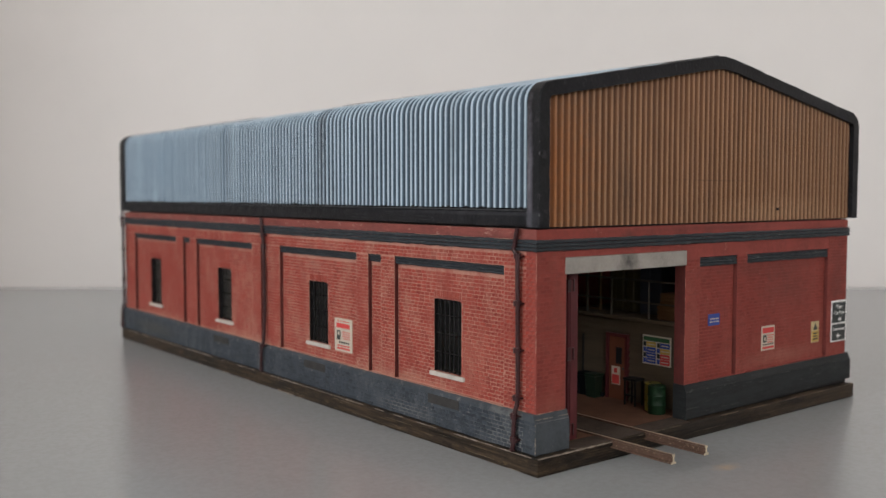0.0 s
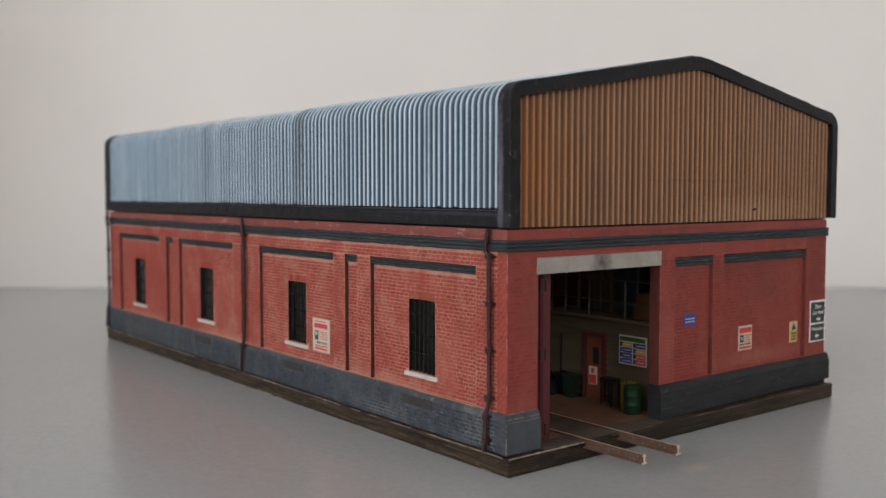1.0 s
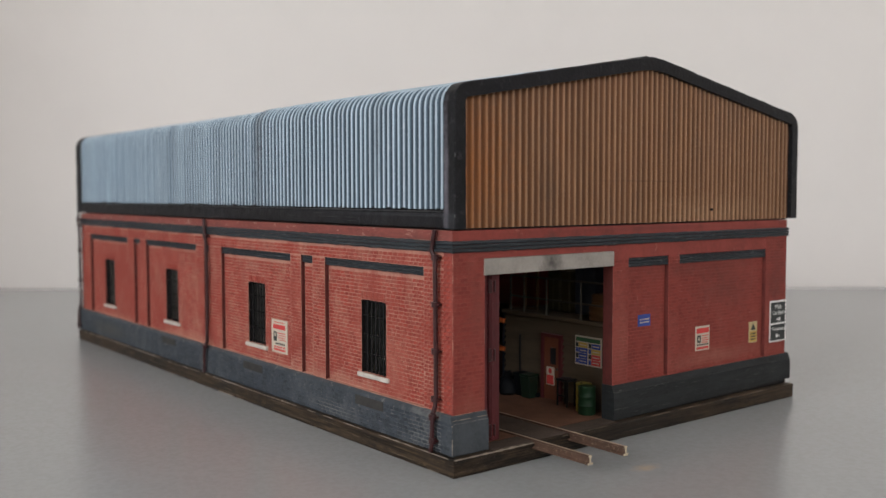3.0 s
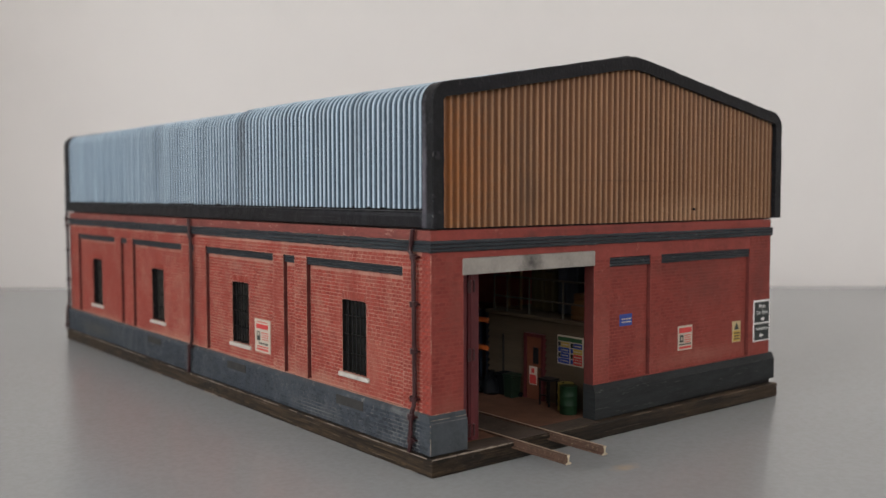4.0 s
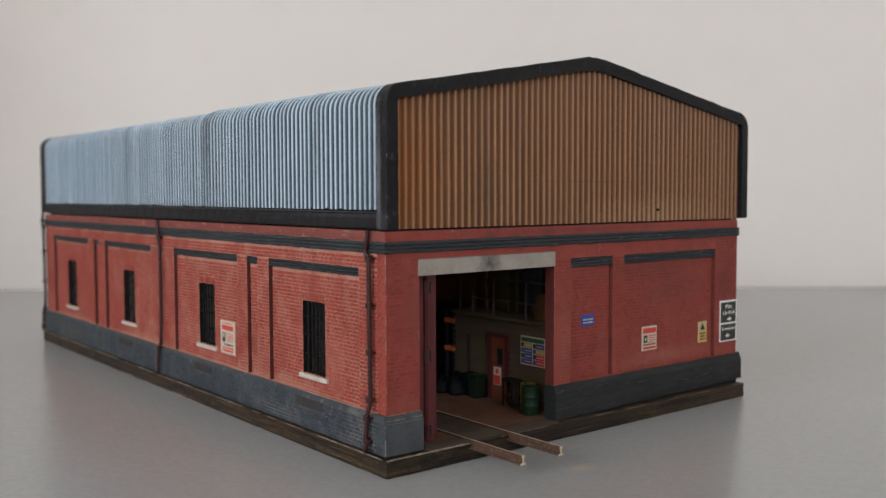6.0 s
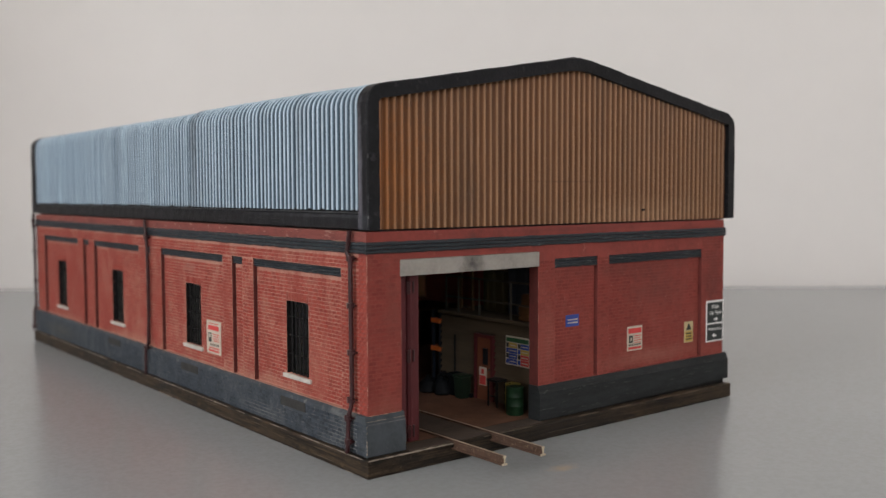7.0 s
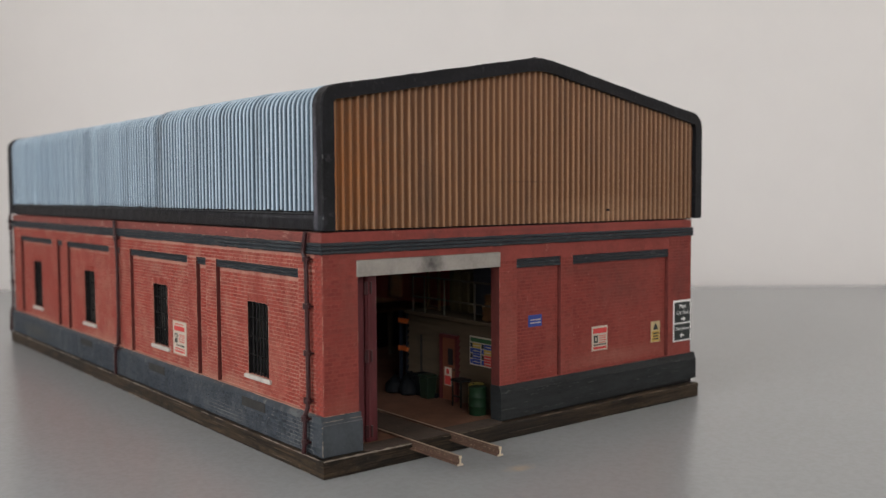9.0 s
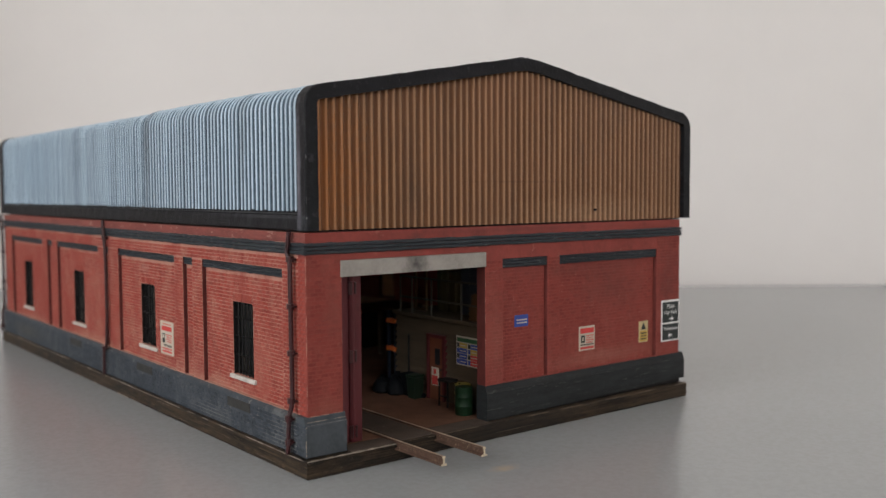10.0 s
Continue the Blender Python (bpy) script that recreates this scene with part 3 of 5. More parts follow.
def ribbed(place, u0, u1, z0, z1, d0, d1, ribs=3):
    """A string course of rounded ribs, cut and painted by hand: each wavers a little along its length."""
    rng = random.Random(round(u0 * 7 + z0))
    bm = bmesh.new()
    step = (z1 - z0) / ribs
    count = max(2, round((u1 - u0) / 2.2))
    for k in range(ribs):
        a, b = z0 + k * step, z0 + (k + 1) * step
        rings = []
        for i in range(count + 1):
            u, j, h = u0 + (u1 - u0) * i / count, rng.uniform(-0.09, 0.09), rng.uniform(-0.14, 0.08)
            low, high = a + 0.04 + (j if k == 0 else 0), b - 0.04 + (j if k == ribs - 1 else 0)
            outline = ((d0, low), (d1 - 0.25 + h, low), (d1 + h, low + 0.26), (d1 + h, high - 0.26), (d1 - 0.25 + h, high), (d0, high))
            rings.append([bm.verts.new(place(u, d, z)) for d, z in outline])
        for p, q in zip(rings, rings[1:]):
            for i in range(6):
                bm.faces.new((p[i], p[(i + 1) % 6], q[(i + 1) % 6], q[i]))
        bm.faces.new(rings[0])
        bm.faces.new(rings[-1])
    return bm


part("string_course", ribbed(left, 1.45, WALL_B, 61.7, 65.0, 3.9, 4.75), M_BAND, shed, "dark slate-coloured ribbed course")
part("string_course", ribbed(front, 1.25, 166.9, 61.7, 65.0, 3.9, 4.75), M_BAND, shed)
part("string_course", ribbed(lambda u, d, z: Vector((162.4 + d, u, z)), 6.1, WALL_B, 61.7, 65.0, 3.9, 4.75), M_BAND, shed)
for a, b in PANELS_L:
    part("bay_header", ribbed(left, a + 0.1, b - 0.1, 54.6, 57.15, 2.7, 3.75), M_BAND, shed, "dark ribbed header of a recessed bay")
for a, b in PANELS_F:
    part("bay_header", ribbed(front, a + 0.1, b - 0.1, 54.1, 57.15, 2.7, 3.75), M_BAND, shed)

part("top_course", boxes((1.82, 2.02, 1.9, WALL_B, 65.05, 67.75), bevel=0.06), M_TOPSTRIP, shed, "smooth red painted strip under the roof")
# lintel over the doorway, with a soot mark from engines
part("lintel", boxes((13.2, 67.8, 1.65, 6.0, 55.0, 59.7), bevel=0.15), M_CONCRETE, shed, "grey concrete lintel with a soot stain")


# barred windows with pale sills
def barred_window(c):
    frame_bm = boxes((4.6, 5.6, c - 6.7, c - 5.9, 21.9, 45.0), (4.6, 5.6, c + 5.9, c + 6.7, 21.9, 45.0),
                     (4.6, 5.6, c - 5.9, c + 5.9, 44.2, 45.0), (4.6, 5.6, c - 5.9, c + 5.9, 21.9, 22.6))
    window = part("window", frame_bm, M_IRON, shed, "tall dark window with black iron bars")
    pane = part("pane", boxes((5.2, 5.5, c - 5.9, c + 5.9, 22.6, 44.2)), M_GLAZING, window)
    pane.visible_shadow = False
    for k in range(5):
        y = c - 4.4 + 2.2 * k
        part("bar", tube(bmesh.new(), ((4.0, y, 21.9), (4.0, y, 45.0)), 0.22, 6), M_IRON, window)
    for z in (28.0, 34.0, 39.8):
        part("cross_bar", boxes((3.75, 4.35, c - 6.7, c + 6.7, z - 0.15, z + 0.15)), M_IRON, window)
    part("sill", boxes((2.35, 4.6, c - 8.4, c + 8.4, 20.5, 21.85), bevel=0.2), M_SILL, window, "pale chipped stone sill")
    head = bmesh.new()
    prism(head, ((c - 6.7, 45.0), (c - 6.7, 44.2), (c - 5.9, 44.8), (c - 4.6, 45.0)), lambda u, d, z: Vector((u, d, z)), 3.3, 4.6)
    prism(head, ((c + 6.7, 45.0), (c + 4.0, 45.0), (c + 5.6, 44.9), (c + 6.7, 44.7)), lambda u, d, z: Vector((u, d, z)), 3.3, 4.6)
    part("arch", head, M_REDWALL, window)


for c in WINDOWS_L:
    barred_window(c)


def far_window(c):
    """A window assumed on the other long side, seen only from within, tinted to a dim brown patch."""
    window = part("window", boxes((162.8, 163.8, c - 6.7, c - 5.9, 21.9, 45.0), (162.8, 163.8, c + 5.9, c + 6.7, 21.9, 45.0),
                                  (162.8, 163.8, c - 5.9, c + 5.9, 44.2, 45.0), (162.8, 163.8, c - 5.9, c + 5.9, 21.9, 22.6)), M_IRON, shed, "assumed tall window with brown glazing")
    pane = part("pane", boxes((162.9, 163.2, c - 5.9, c + 5.9, 22.6, 44.2)), M_GLAZING_BROWN, window)
    pane.visible_shadow = False
    for k in range(5):
        y = c - 4.4 + 2.2 * k
        part("bar", tube(bmesh.new(), ((164.4, y, 21.9), (164.4, y, 45.0)), 0.22, 6), M_IRON, window)
    part("sill", boxes((163.8, 166.7, c - 8.4, c + 8.4, 20.5, 21.85), bevel=0.2), M_SILL, window, "pale chipped stone sill")


for c in WINDOWS_R:
    far_window(c)


# cast downpipes
def downpipe(y, clamps, bend):
    ob = part("downpipe", tube(bmesh.new(), bend, 0.68, 12), M_PIPE, shed, "maroon cast downpipe with clamps", True)
    for z, x in clamps:
        part("clamp", tube(bmesh.new(), ((x, y, z - 0.75), (x, y, z - 0.5), (x, y, z + 0.5), (x, y, z + 0.75)), 1.12, 12), M_PIPE, ob, smooth=True)
        part("bracket", boxes((x - 0.2, x + 1.2, y - 1.7, y + 1.7, z - 0.22, z + 0.22), bevel=0.1), M_PIPE, ob)
    return ob


downpipe(8.0, [(60.4, 0.5), (47.2, 0.5), (34.0, 0.5), (20.6, 0.3), (15.6, -0.6), (9.0, -0.6)],
         [(0.5, 8.2, 68.1), (0.5, 9.0, 64.6), (0.4, 9.6, 62.2), (0.5, 8.3, 60.6), (0.5, 8.0, 59.0), (0.5, 7.8, 40.0), (0.5, 7.6, 22.0), (0.2, 7.7, 18.6), (-0.5, 8.0, 16.2),
          (-0.7, 8.1, 10.0), (-0.7, 8.2, 7.6), (-0.7, 8.7, 5.6)])
downpipe(158.6, [(61.0, 0.6), (16.4, -0.4)],
         [(0.5, 159.8, 68.1), (0.5, 159.2, 62.0), (0.6, 158.2, 57.5), (0.7, 157.8, 46.0), (0.7, 157.9, 30.0), (0.5, 158.4, 18.4), (-0.6, 158.8, 15.4), (-0.7, 159.0, 5.6)])
downpipe(318.4, [(64.5, 0.4), (61.0, 0.6), (48.0, 0.7), (32.0, 0.7), (17.5, 0.4), (8.0, -0.5)],
         [(0.4, 317.4, 68.1), (0.4, 319.4, 64.5), (0.5, 318.6, 61.0), (0.7, 318.4, 59.0), (0.7, 318.4, 19.0), (-0.4, 318.4, 15.5), (-0.6, 318.4, 5.6)])


# folded doors in the doorway
def door_leaf(x0, x1, y0, y1):
    leaf = part("door_leaf", boxes((x0, x1, y0, y1, 5.8, 54.9), bevel=0.25), M_DOORRED, shed, "maroon timber door leaf folded open")
    part("batten", boxes((x0 + 0.5, x0 + 1.3, y0 - 0.3, y0, 5.9, 54.8), bevel=0.08), M_DOORRED, leaf)
    return leaf


door_leaf(13.8, 18.5, 6.2, 10.6)
leaf = door_leaf(18.9, 22.9, 6.0, 9.2)
for z in (9.0, 31.2, 51.2):
    part("hinge", boxes((18.2, 19.6, 5.55, 6.0, z - 1.9, z + 1.9), bevel=0.15), M_PIPE, leaf, "dark iron strap hinge")
    part("hinge_pin", tube(bmesh.new(), ((20.6, 5.8, z - 1.7), (20.6, 5.8, z + 1.7)), 0.42, 8), M_PIPE, leaf)

# rails that run out over the table
def rail(x):
    """A rail with head, web and foot."""
    outline = ((-0.95, 3.55), (0.95, 3.55), (0.95, 3.85), (0.22, 4.15), (0.22, 5.5), (0.45, 5.65), (0.45, 6.15), (-0.45, 6.15), (-0.45, 5.65), (-0.22, 5.5), (-0.22, 4.15), (-0.95, 3.85))
    return part("rail", prism(bmesh.new(), outline, lambda u, d, z: Vector((x + d, u, z)), -23.2, 300.0), M_RAIL, shed, "rusty steel rail with cut end")


RAIL_X = (30.1, 44.9)
for x in RAIL_X:
    ob = rail(x)
    part("railhead", boxes((x - 0.3, x + 0.3, -23.15, 300.0, 6.1, 6.22), bevel=0.04), M_RAILHEAD, ob, "pale bright running edge")
    part("cut_end", boxes((x - 0.5, x + 0.5, -23.35, -23.2, 5.6, 6.2), (x - 0.25, x + 0.25, -23.35, -23.2, 4.05, 5.6), (x - 1.0, x + 1.0, -23.35, -23.2, 3.5, 4.05)), M_CUT, ob, "pale freshly cut rail end")

# ---------------------------------------------------------------- the lift-off roof
ROOF_L, ROOF_R, ROOF_Z0 = 1.8, 171.5, 68.4
roof = thing("model_roof", (86, 160, ROOF_Z0), "lift-off roof of blue corrugated sheet with black trim and ochre gable", "model roof")


def roof_profile(inset):
    """The roof's outline as (x, z) rows from the left eave over the ridge to the right one."""
    x0, x1, rise = ROOF_L + inset, ROOF_R - inset, 0.177
    lean = math.atan(rise)
    drop = inset / math.cos(lean)
    rad = max(6.0 - inset * 1.15, 1.0)
    left_z = lambda x: 107.8 + rise * (x - ROOF_L) - drop
    right_z = lambda x: 107.4 + rise * (ROOF_R - x) - drop
    ridge_x = (107.4 - 107.8 + rise * (ROOF_R + ROOF_L)) / (2 * rise)
    rows = [(x0, ROOF_Z0), (x0, 74.0), (x0, 84.0), (x0, 94.0)]
    cx, cz = x0 + rad, left_z(x0 + rad) - rad / math.cos(lean)
    rows += [(cx + rad * math.cos(a), cz + rad * math.sin(a)) for a in (math.pi - (math.pi / 2 - lean) * k / 8 for k in range(9))]
    for x in (30.0, 55.0, ridge_x - 5):
        rows.append((x, left_z(x)))
    rows.append((ridge_x, left_z(ridge_x) - 0.45))
    for x in (ridge_x + 5, 115.0, 140.0):
        rows.append((x, right_z(x)))
    cx, cz = x1 - rad, right_z(x1 - rad) - rad / math.cos(lean)
    rows += [(cx + rad * math.cos(a), cz + rad * math.sin(a)) for a in ((math.pi / 2 - lean) * k / 8 for k in range(8, -1, -1))]
    rows += [(x1, 94.0), (x1, 84.0), (x1, 74.0), (x1, ROOF_Z0)]
    return rows


def hoop(y0, y1, inset, thick):
    """A frame that follows the roof's outline."""
    bm = bmesh.new()
    rng = random.Random(round(y0 * 10))
    outer, inner = [], []
    rows = list(zip(roof_profile(inset), roof_profile(inset + thick)))
    for (a, b), (c, d) in zip(rows, rows[1:]):          # hand-cut: points every few millimetres, none quite true
        n = max(1, round(math.dist(a, c) / 3.0))
        for k in range(n):
            f, j, h = k / n, rng.uniform(-0.03, 0.03), rng.uniform(-0.02, 0.025)
            p, q = (a[0] + (c[0] - a[0]) * f, a[1] + (c[1] - a[1]) * f), (b[0] + (d[0] - b[0]) * f, b[1] + (d[1] - b[1]) * f)
            outer.append((p[0] + (q[0] - p[0]) * j, p[1] + (q[1] - p[1]) * j))
            inner.append((q[0] + (p[0] - q[0]) * h, q[1] + (p[1] - q[1]) * h))
    outer.append(rows[-1][0])
    inner.append(rows[-1][1])
    e = 0.3
    mid = [((a[0] * 0.92 + b[0] * 0.08), (a[1] * 0.92 + b[1] * 0.08)) for a, b in zip(outer, inner)]
    rings = []
    for loop, y in ((outer, y1), (outer, y0 + e), (mid, y0), (inner, y0), (inner, y1)):
        rings.append([bm.verts.new((x, y, z)) for x, z in loop])
    for a, b in zip(rings, rings[1:] + rings[:1]):
        for i in range(len(outer) - 1):
            bm.faces.new((a[i], a[i + 1], b[i + 1], b[i]))
    for i in (0, -1):
        bm.faces.new([r[i] for r in rings])
    return bm


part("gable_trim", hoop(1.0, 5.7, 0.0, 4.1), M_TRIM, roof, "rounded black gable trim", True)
part("gable_trim", hoop(318.0, 324.4, 0.0, 4.1), M_TRIM, roof, "rounded black gable trim", True)


def ridge_wave(s):
    """Height of a corrugation at s pitches: broad rounded ridges, narrow valleys."""
    return 0.5 - 0.5 * math.cos(2 * math.pi * s)


PITCH = 2.56


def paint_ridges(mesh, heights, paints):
    """Paints a corrugated sheet by height: dark valleys and pale crests, shade and highlight in colour."""
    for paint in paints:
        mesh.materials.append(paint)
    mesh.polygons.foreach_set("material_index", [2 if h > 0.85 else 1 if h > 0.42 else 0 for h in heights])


def roof_sheet(y0, y1, proud, seed):
    """One width of corrugated sheet, bent over the whole roof."""
    rng = random.Random(seed)
    path = roof_profile(0.3 - proud)
    path = [(path[0][0], 73.7)] + path[1:-1] + [(path[-1][0], 73.7)]
    normals = []
    for i in range(len(path)):
        a, b = path[max(i - 1, 0)], path[min(i + 1, len(path) - 1)]
        dx, dz = b[0] - a[0], b[1] - a[1]
        n = math.hypot(dx, dz)
        normals.append((-dz / n, dx / n))
    count = int((y1 - y0) / PITCH * 12)
    wobble = [rng.uniform(0.88, 1.08) for _ in range(int((y1 - y0) / PITCH) + 3)]
    verts, faces = [], []
    for i in range(count + 1):
        y = y0 + PITCH * i / 12
        s = (y - y0) / PITCH
        h = 1.25 * ridge_wave(s) * wobble[int(s)] - 1.15
        for (x, z), (nx, nz) in zip(path, normals):
            verts.append((x + nx * h, y, z + nz * h))
    m = len(path)
    for i in range(count):
        for k in range(m - 1):
            faces.append((i * m + k, i * m + k + 1, (i + 1) * m + k + 1, (i + 1) * m + k))
    mesh = bpy.data.meshes.new("roof_sheet")
    at = top_of(roof).location
    mesh.from_pydata([tuple(Vector(v) * MM - at) for v in verts], [], faces)
    mesh.polygons.foreach_set("use_smooth", [True] * len(faces))
    paint_ridges(mesh, [ridge_wave((i + 0.5) / 12) for i in range(count) for k in range(m - 1)], (M_BLUE_VALLEY, M_BLUE_MID, M_BLUE_CREST))
    ob = new("roof_sheet", mesh)
    ob.parent = roof
    return tagged(ob, "weathered blue-grey corrugated sheet")


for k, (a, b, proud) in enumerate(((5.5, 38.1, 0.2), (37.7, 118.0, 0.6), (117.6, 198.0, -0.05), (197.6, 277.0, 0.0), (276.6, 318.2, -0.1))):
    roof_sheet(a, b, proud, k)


def gable_sheet(y):
    """The ochre sheet of the gable, with its ridges upright."""
    top = roof_profile(3.8)
    x0, x1 = ROOF_L + 3.8, ROOF_R - 3.8
    count = int((x1 - x0) / PITCH * 12) + 5
    upper = [(x, z) for x, z in top if z > 90]
    verts, faces = [], []
    rng = random.Random(5)
    wobble = [rng.uniform(0.9, 1.08) for _ in range(80)]
    for i in range(count + 1):
        x = x0 + PITCH * i / 12
        z1 = float(np.interp(x, [p[0] for p in upper], [p[1] for p in upper]))
        s = (x - x0) / PITCH
        h = 1.25 * ridge_wave(s) * wobble[int(s)]
        foot = 68.35 + 0.3 * (wobble[int(s) + 1] - 0.9)
        for k in range(6):
            z = foot + (z1 - foot) * k / 5
            verts.append((x, y - h, z))
    for i in range(count):
        for k in range(5):
            faces.append((i * 6 + k, (i + 1) * 6 + k, (i + 1) * 6 + k + 1, i * 6 + k + 1))
    mesh = bpy.data.meshes.new("gable_sheet")
    at = top_of(roof).location
    mesh.from_pydata([tuple(Vector(v) * MM - at) for v in verts], [], faces)
    mesh.polygons.foreach_set("use_smooth", [True] * len(faces))
    paint_ridges(mesh, [ridge_wave((i + 0.5) / 12) for i in range(count) for k in range(5)], (M_OCHRE_VALLEY, M_OCHRE_MID, M_OCHRE_CREST))
    ob = new("gable_sheet", mesh)
    ob.parent = roof
    return tagged(ob, "weathered ochre-brown corrugated gable sheet")


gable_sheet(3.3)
part("nail", tube(bmesh.new(), ((119.0, 2.6, 72.3), (119.0, 1.85, 72.3)), 0.42, 8), M_IRON, roof, "small dark nail head")
# Unseen board, added inside the roof as a reflector for the interior.
part("ceiling_board", boxes((6.8, 161.6, 7.0, 313.6, 67.4, 67.86)), M_INNER, roof, "unseen brown board added to bounce light inside")
# Black board added to seal the roof; it also draws the dark eave line.
part("soffit", boxes((4.2, 168.2, 3.6, 318.0, ROOF_Z0 - 0.5, 69.2)), M_TRIM, roof, "black board added under the roof to keep light out")


def rough_bar(x0, x1, y0, y1, z0, z1, seed):
    """A long painted strip whose four edges waver."""
    rng = random.Random(seed)
    bm, rings = bmesh.new(), []
    count = round((y1 - y0) / 3.0)
    for i in range(count + 1):
        y = y0 + (y1 - y0) * i / count
        c = ((x0, z0 + 0.3), (x0 + 0.3, z0), (x1, z0), (x1, z1), (x0 + 0.3, z1), (x0, z1 - 0.3))
        rings.append([bm.verts.new((x + rng.uniform(-0.09, 0.09), y, z + rng.uniform(-0.1, 0.1))) for x, z in c])
    for a, b in zip(rings, rings[1:]):
        for k in range(6):
            bm.faces.new((a[k], a[(k + 1) % 6], b[(k + 1) % 6], b[k]))
    bm.faces.new(rings[0])
    bm.faces.new(rings[-1])
    return bm


for x0, x1 in ((ROOF_L + 0.1, ROOF_L + 2.8), (ROOF_R - 2.8, ROOF_R - 0.1)):
    part("fascia", rough_bar(x0, x1, 5.7, 318.0, ROOF_Z0, 72.85, round(x0)), M_TRIM, roof, "black eaves fascia with wavering edges")
for x0 in (ROOF_L + 2.9, ROOF_R - 3.5):
    # Black boards added behind the sheets so no light shows through.
    part("lining", boxes((x0, x0 + 0.6, 4.6, 317.8, 69.25, 96.0)), M_TRIM, roof, "black board added behind the sheet to stop light")
part("eaves_ledge", boxes((ROOF_L + 0.2, ROOF_L + 2.2, 5.7, 318.0, 72.9, 73.25), bevel=0.12), M_LEDGE, roof, "worn ledge under the sheet")
cap = prism(bmesh.new(), ((82.2, 121.4), (86.0, 122.0), (90.0, 121.4), (90.0, 121.9), (86.6, 122.85), (85.4, 122.85), (82.2, 121.9)), lambda u, d, z: Vector((d, u, z)), 4.5, 228.0)
part("ridge_cap", cap, M_TRIM, roof, "black capping strip along the ridge")

# ---------------------------------------------------------------- inside the shed
FLOOR_Z = 5.6


def office():
    ob = thing("model_office", (86, 36, FLOOR_Z), "grey-brown weatherboarded office hut inside the model shed", "model hut")
    part("wall", boxes((74.8, 100.0, 8.0, 60.0, FLOOR_Z, 34.0)), M_BOARD, ob)
    for k in range(13):
        z = FLOOR_Z + 0.1 + k * 2.17
        bm = prism(bmesh.new(), ((73.7, z + 0.2), (74.9, z + 0.2), (74.9, z + 2.15), (74.75, z + 2.15)), lambda u, d, zz: Vector((d, u, zz)), 8.0, 60.2)
        part("board", bm, M_BOARD, ob)
    part("pipe", tube(bmesh.new(), ((73.4, 51.2, FLOOR_Z), (73.4, 51.2, 27.0)), 0.35, 8), M_IRON, ob, "thin black pipe up the boarding")
    part("deck", boxes((73.0, 101.0, 7.5, 61.0, 34.0, 35.2), bevel=0.15), M_BOARD, ob, "pale edged flat roof deck")
    door = part("door", boxes((73.5, 74.6, 31.4, 38.8, FLOOR_Z, 27.6), bevel=0.1), M_OFFDOOR, ob, "orange-brown panelled door")
    part("window", boxes((73.35, 73.6, 33.0, 35.6, 18.2, 24.0)), M_GLASS, door)
    part("handle", boxes((73.0, 73.5, 32.0, 32.5, 16.3, 17.1)), M_GREYRAIL, door)
    part("frame", boxes((73.0, 74.6, 30.2, 31.3, FLOOR_Z, 28.8), (73.0, 74.6, 38.9, 40.0, FLOOR_Z, 28.8), (73.0, 74.6, 31.3, 38.9, 27.7, 28.8)), M_DOORRED, door)
    notice = part("notice", boxes((73.15, 73.35, 33.5, 37.3, 10.8, 17.2)), M_PAPER, door, "white notice with a red lower half")
    part("red_panel", boxes((73.05, 73.14, 33.8, 37.0, 11.1, 14.3)), M_SIGNRED, notice)
    part("symbol", boxes((73.05, 73.14, 34.7, 36.1, 14.9, 16.6)), M_SIGNRED, notice)
    board = part("safety_board", boxes((73.4, 73.8, 11.9, 23.8, 20.0, 29.9), bevel=0.05), M_PAPER, ob, "white-edged safety board of blue, yellow and red panels")
    part("header", boxes((73.28, 73.39, 12.4, 23.3, 28.0, 29.4)), M_SIGNGREEN, board)
    columns = ((18.1, (M_SIGNYELLOW, M_SIGNBLUE, M_SIGNBLUE, M_SIGNBLUE)), (12.3, (M_SIGNBLUE, M_SIGNYELLOW, M_SIGNRED, M_SIGNRED)))
    for y, paints in columns:
        for j, material in enumerate(paints):
            z = 26.0 - 1.85 * j
            part("panel", boxes((73.28, 73.39, y, y + 3.9, z, z + 1.7)), material, board)
            part("symbol", boxes((73.28, 73.39, y + 4.1, y + 5.2, z + 0.1, z + 1.6)), (M_SIGNBLACK, M_SIGNBLUE, M_SIGNBLACK, M_SIGNBLUE)[j], board)
            part("text_bar", boxes((73.2, 73.28, y + 0.4, y + 3.4, z + 0.7, z + 1.0)), M_PAPER, board)
    for y in (57.0, 50.0, 38.5, 22.0, 9.0):
        part("post", tube(bmesh.new(), ((74.2, y, 35.2), (74.2, y, 48.3)), 0.35, 6), M_GREYRAIL, ob)
    for z in (40.6, 48.1):
        part("handrail", tube(bmesh.new(), ((74.2, 57.0, z), (74.2, 8.2, z)), 0.32, 6), M_GREYRAIL, ob)


office()


def cabinet(name, label, x0, x1, y0, y1, z0, z1, material, panels):
    ob = thing(name, ((x0 + x1) / 2, (y0 + y1) / 2, z0), label, name.replace("_", " "))
    part("body", boxes((x0, x1, y0, y1, z0, z1), bevel=0.2), material, ob)
    w = (y1 - y0) / panels
    for k in range(panels):
        part("door", boxes((x0 - 0.3, x0, y0 + k * w + 0.25, y0 + (k + 1) * w - 0.25, z0 + 0.5, z1 - 0.5), bevel=0.08), material, ob)


DECK_Z = 35.2
cabinet("steel_cabinet", "dark blue-grey steel cabinet on the hut's deck", 84, 94, 24.5, 34.0, DECK_Z, 53.0, M_BLUEGREY, 2)
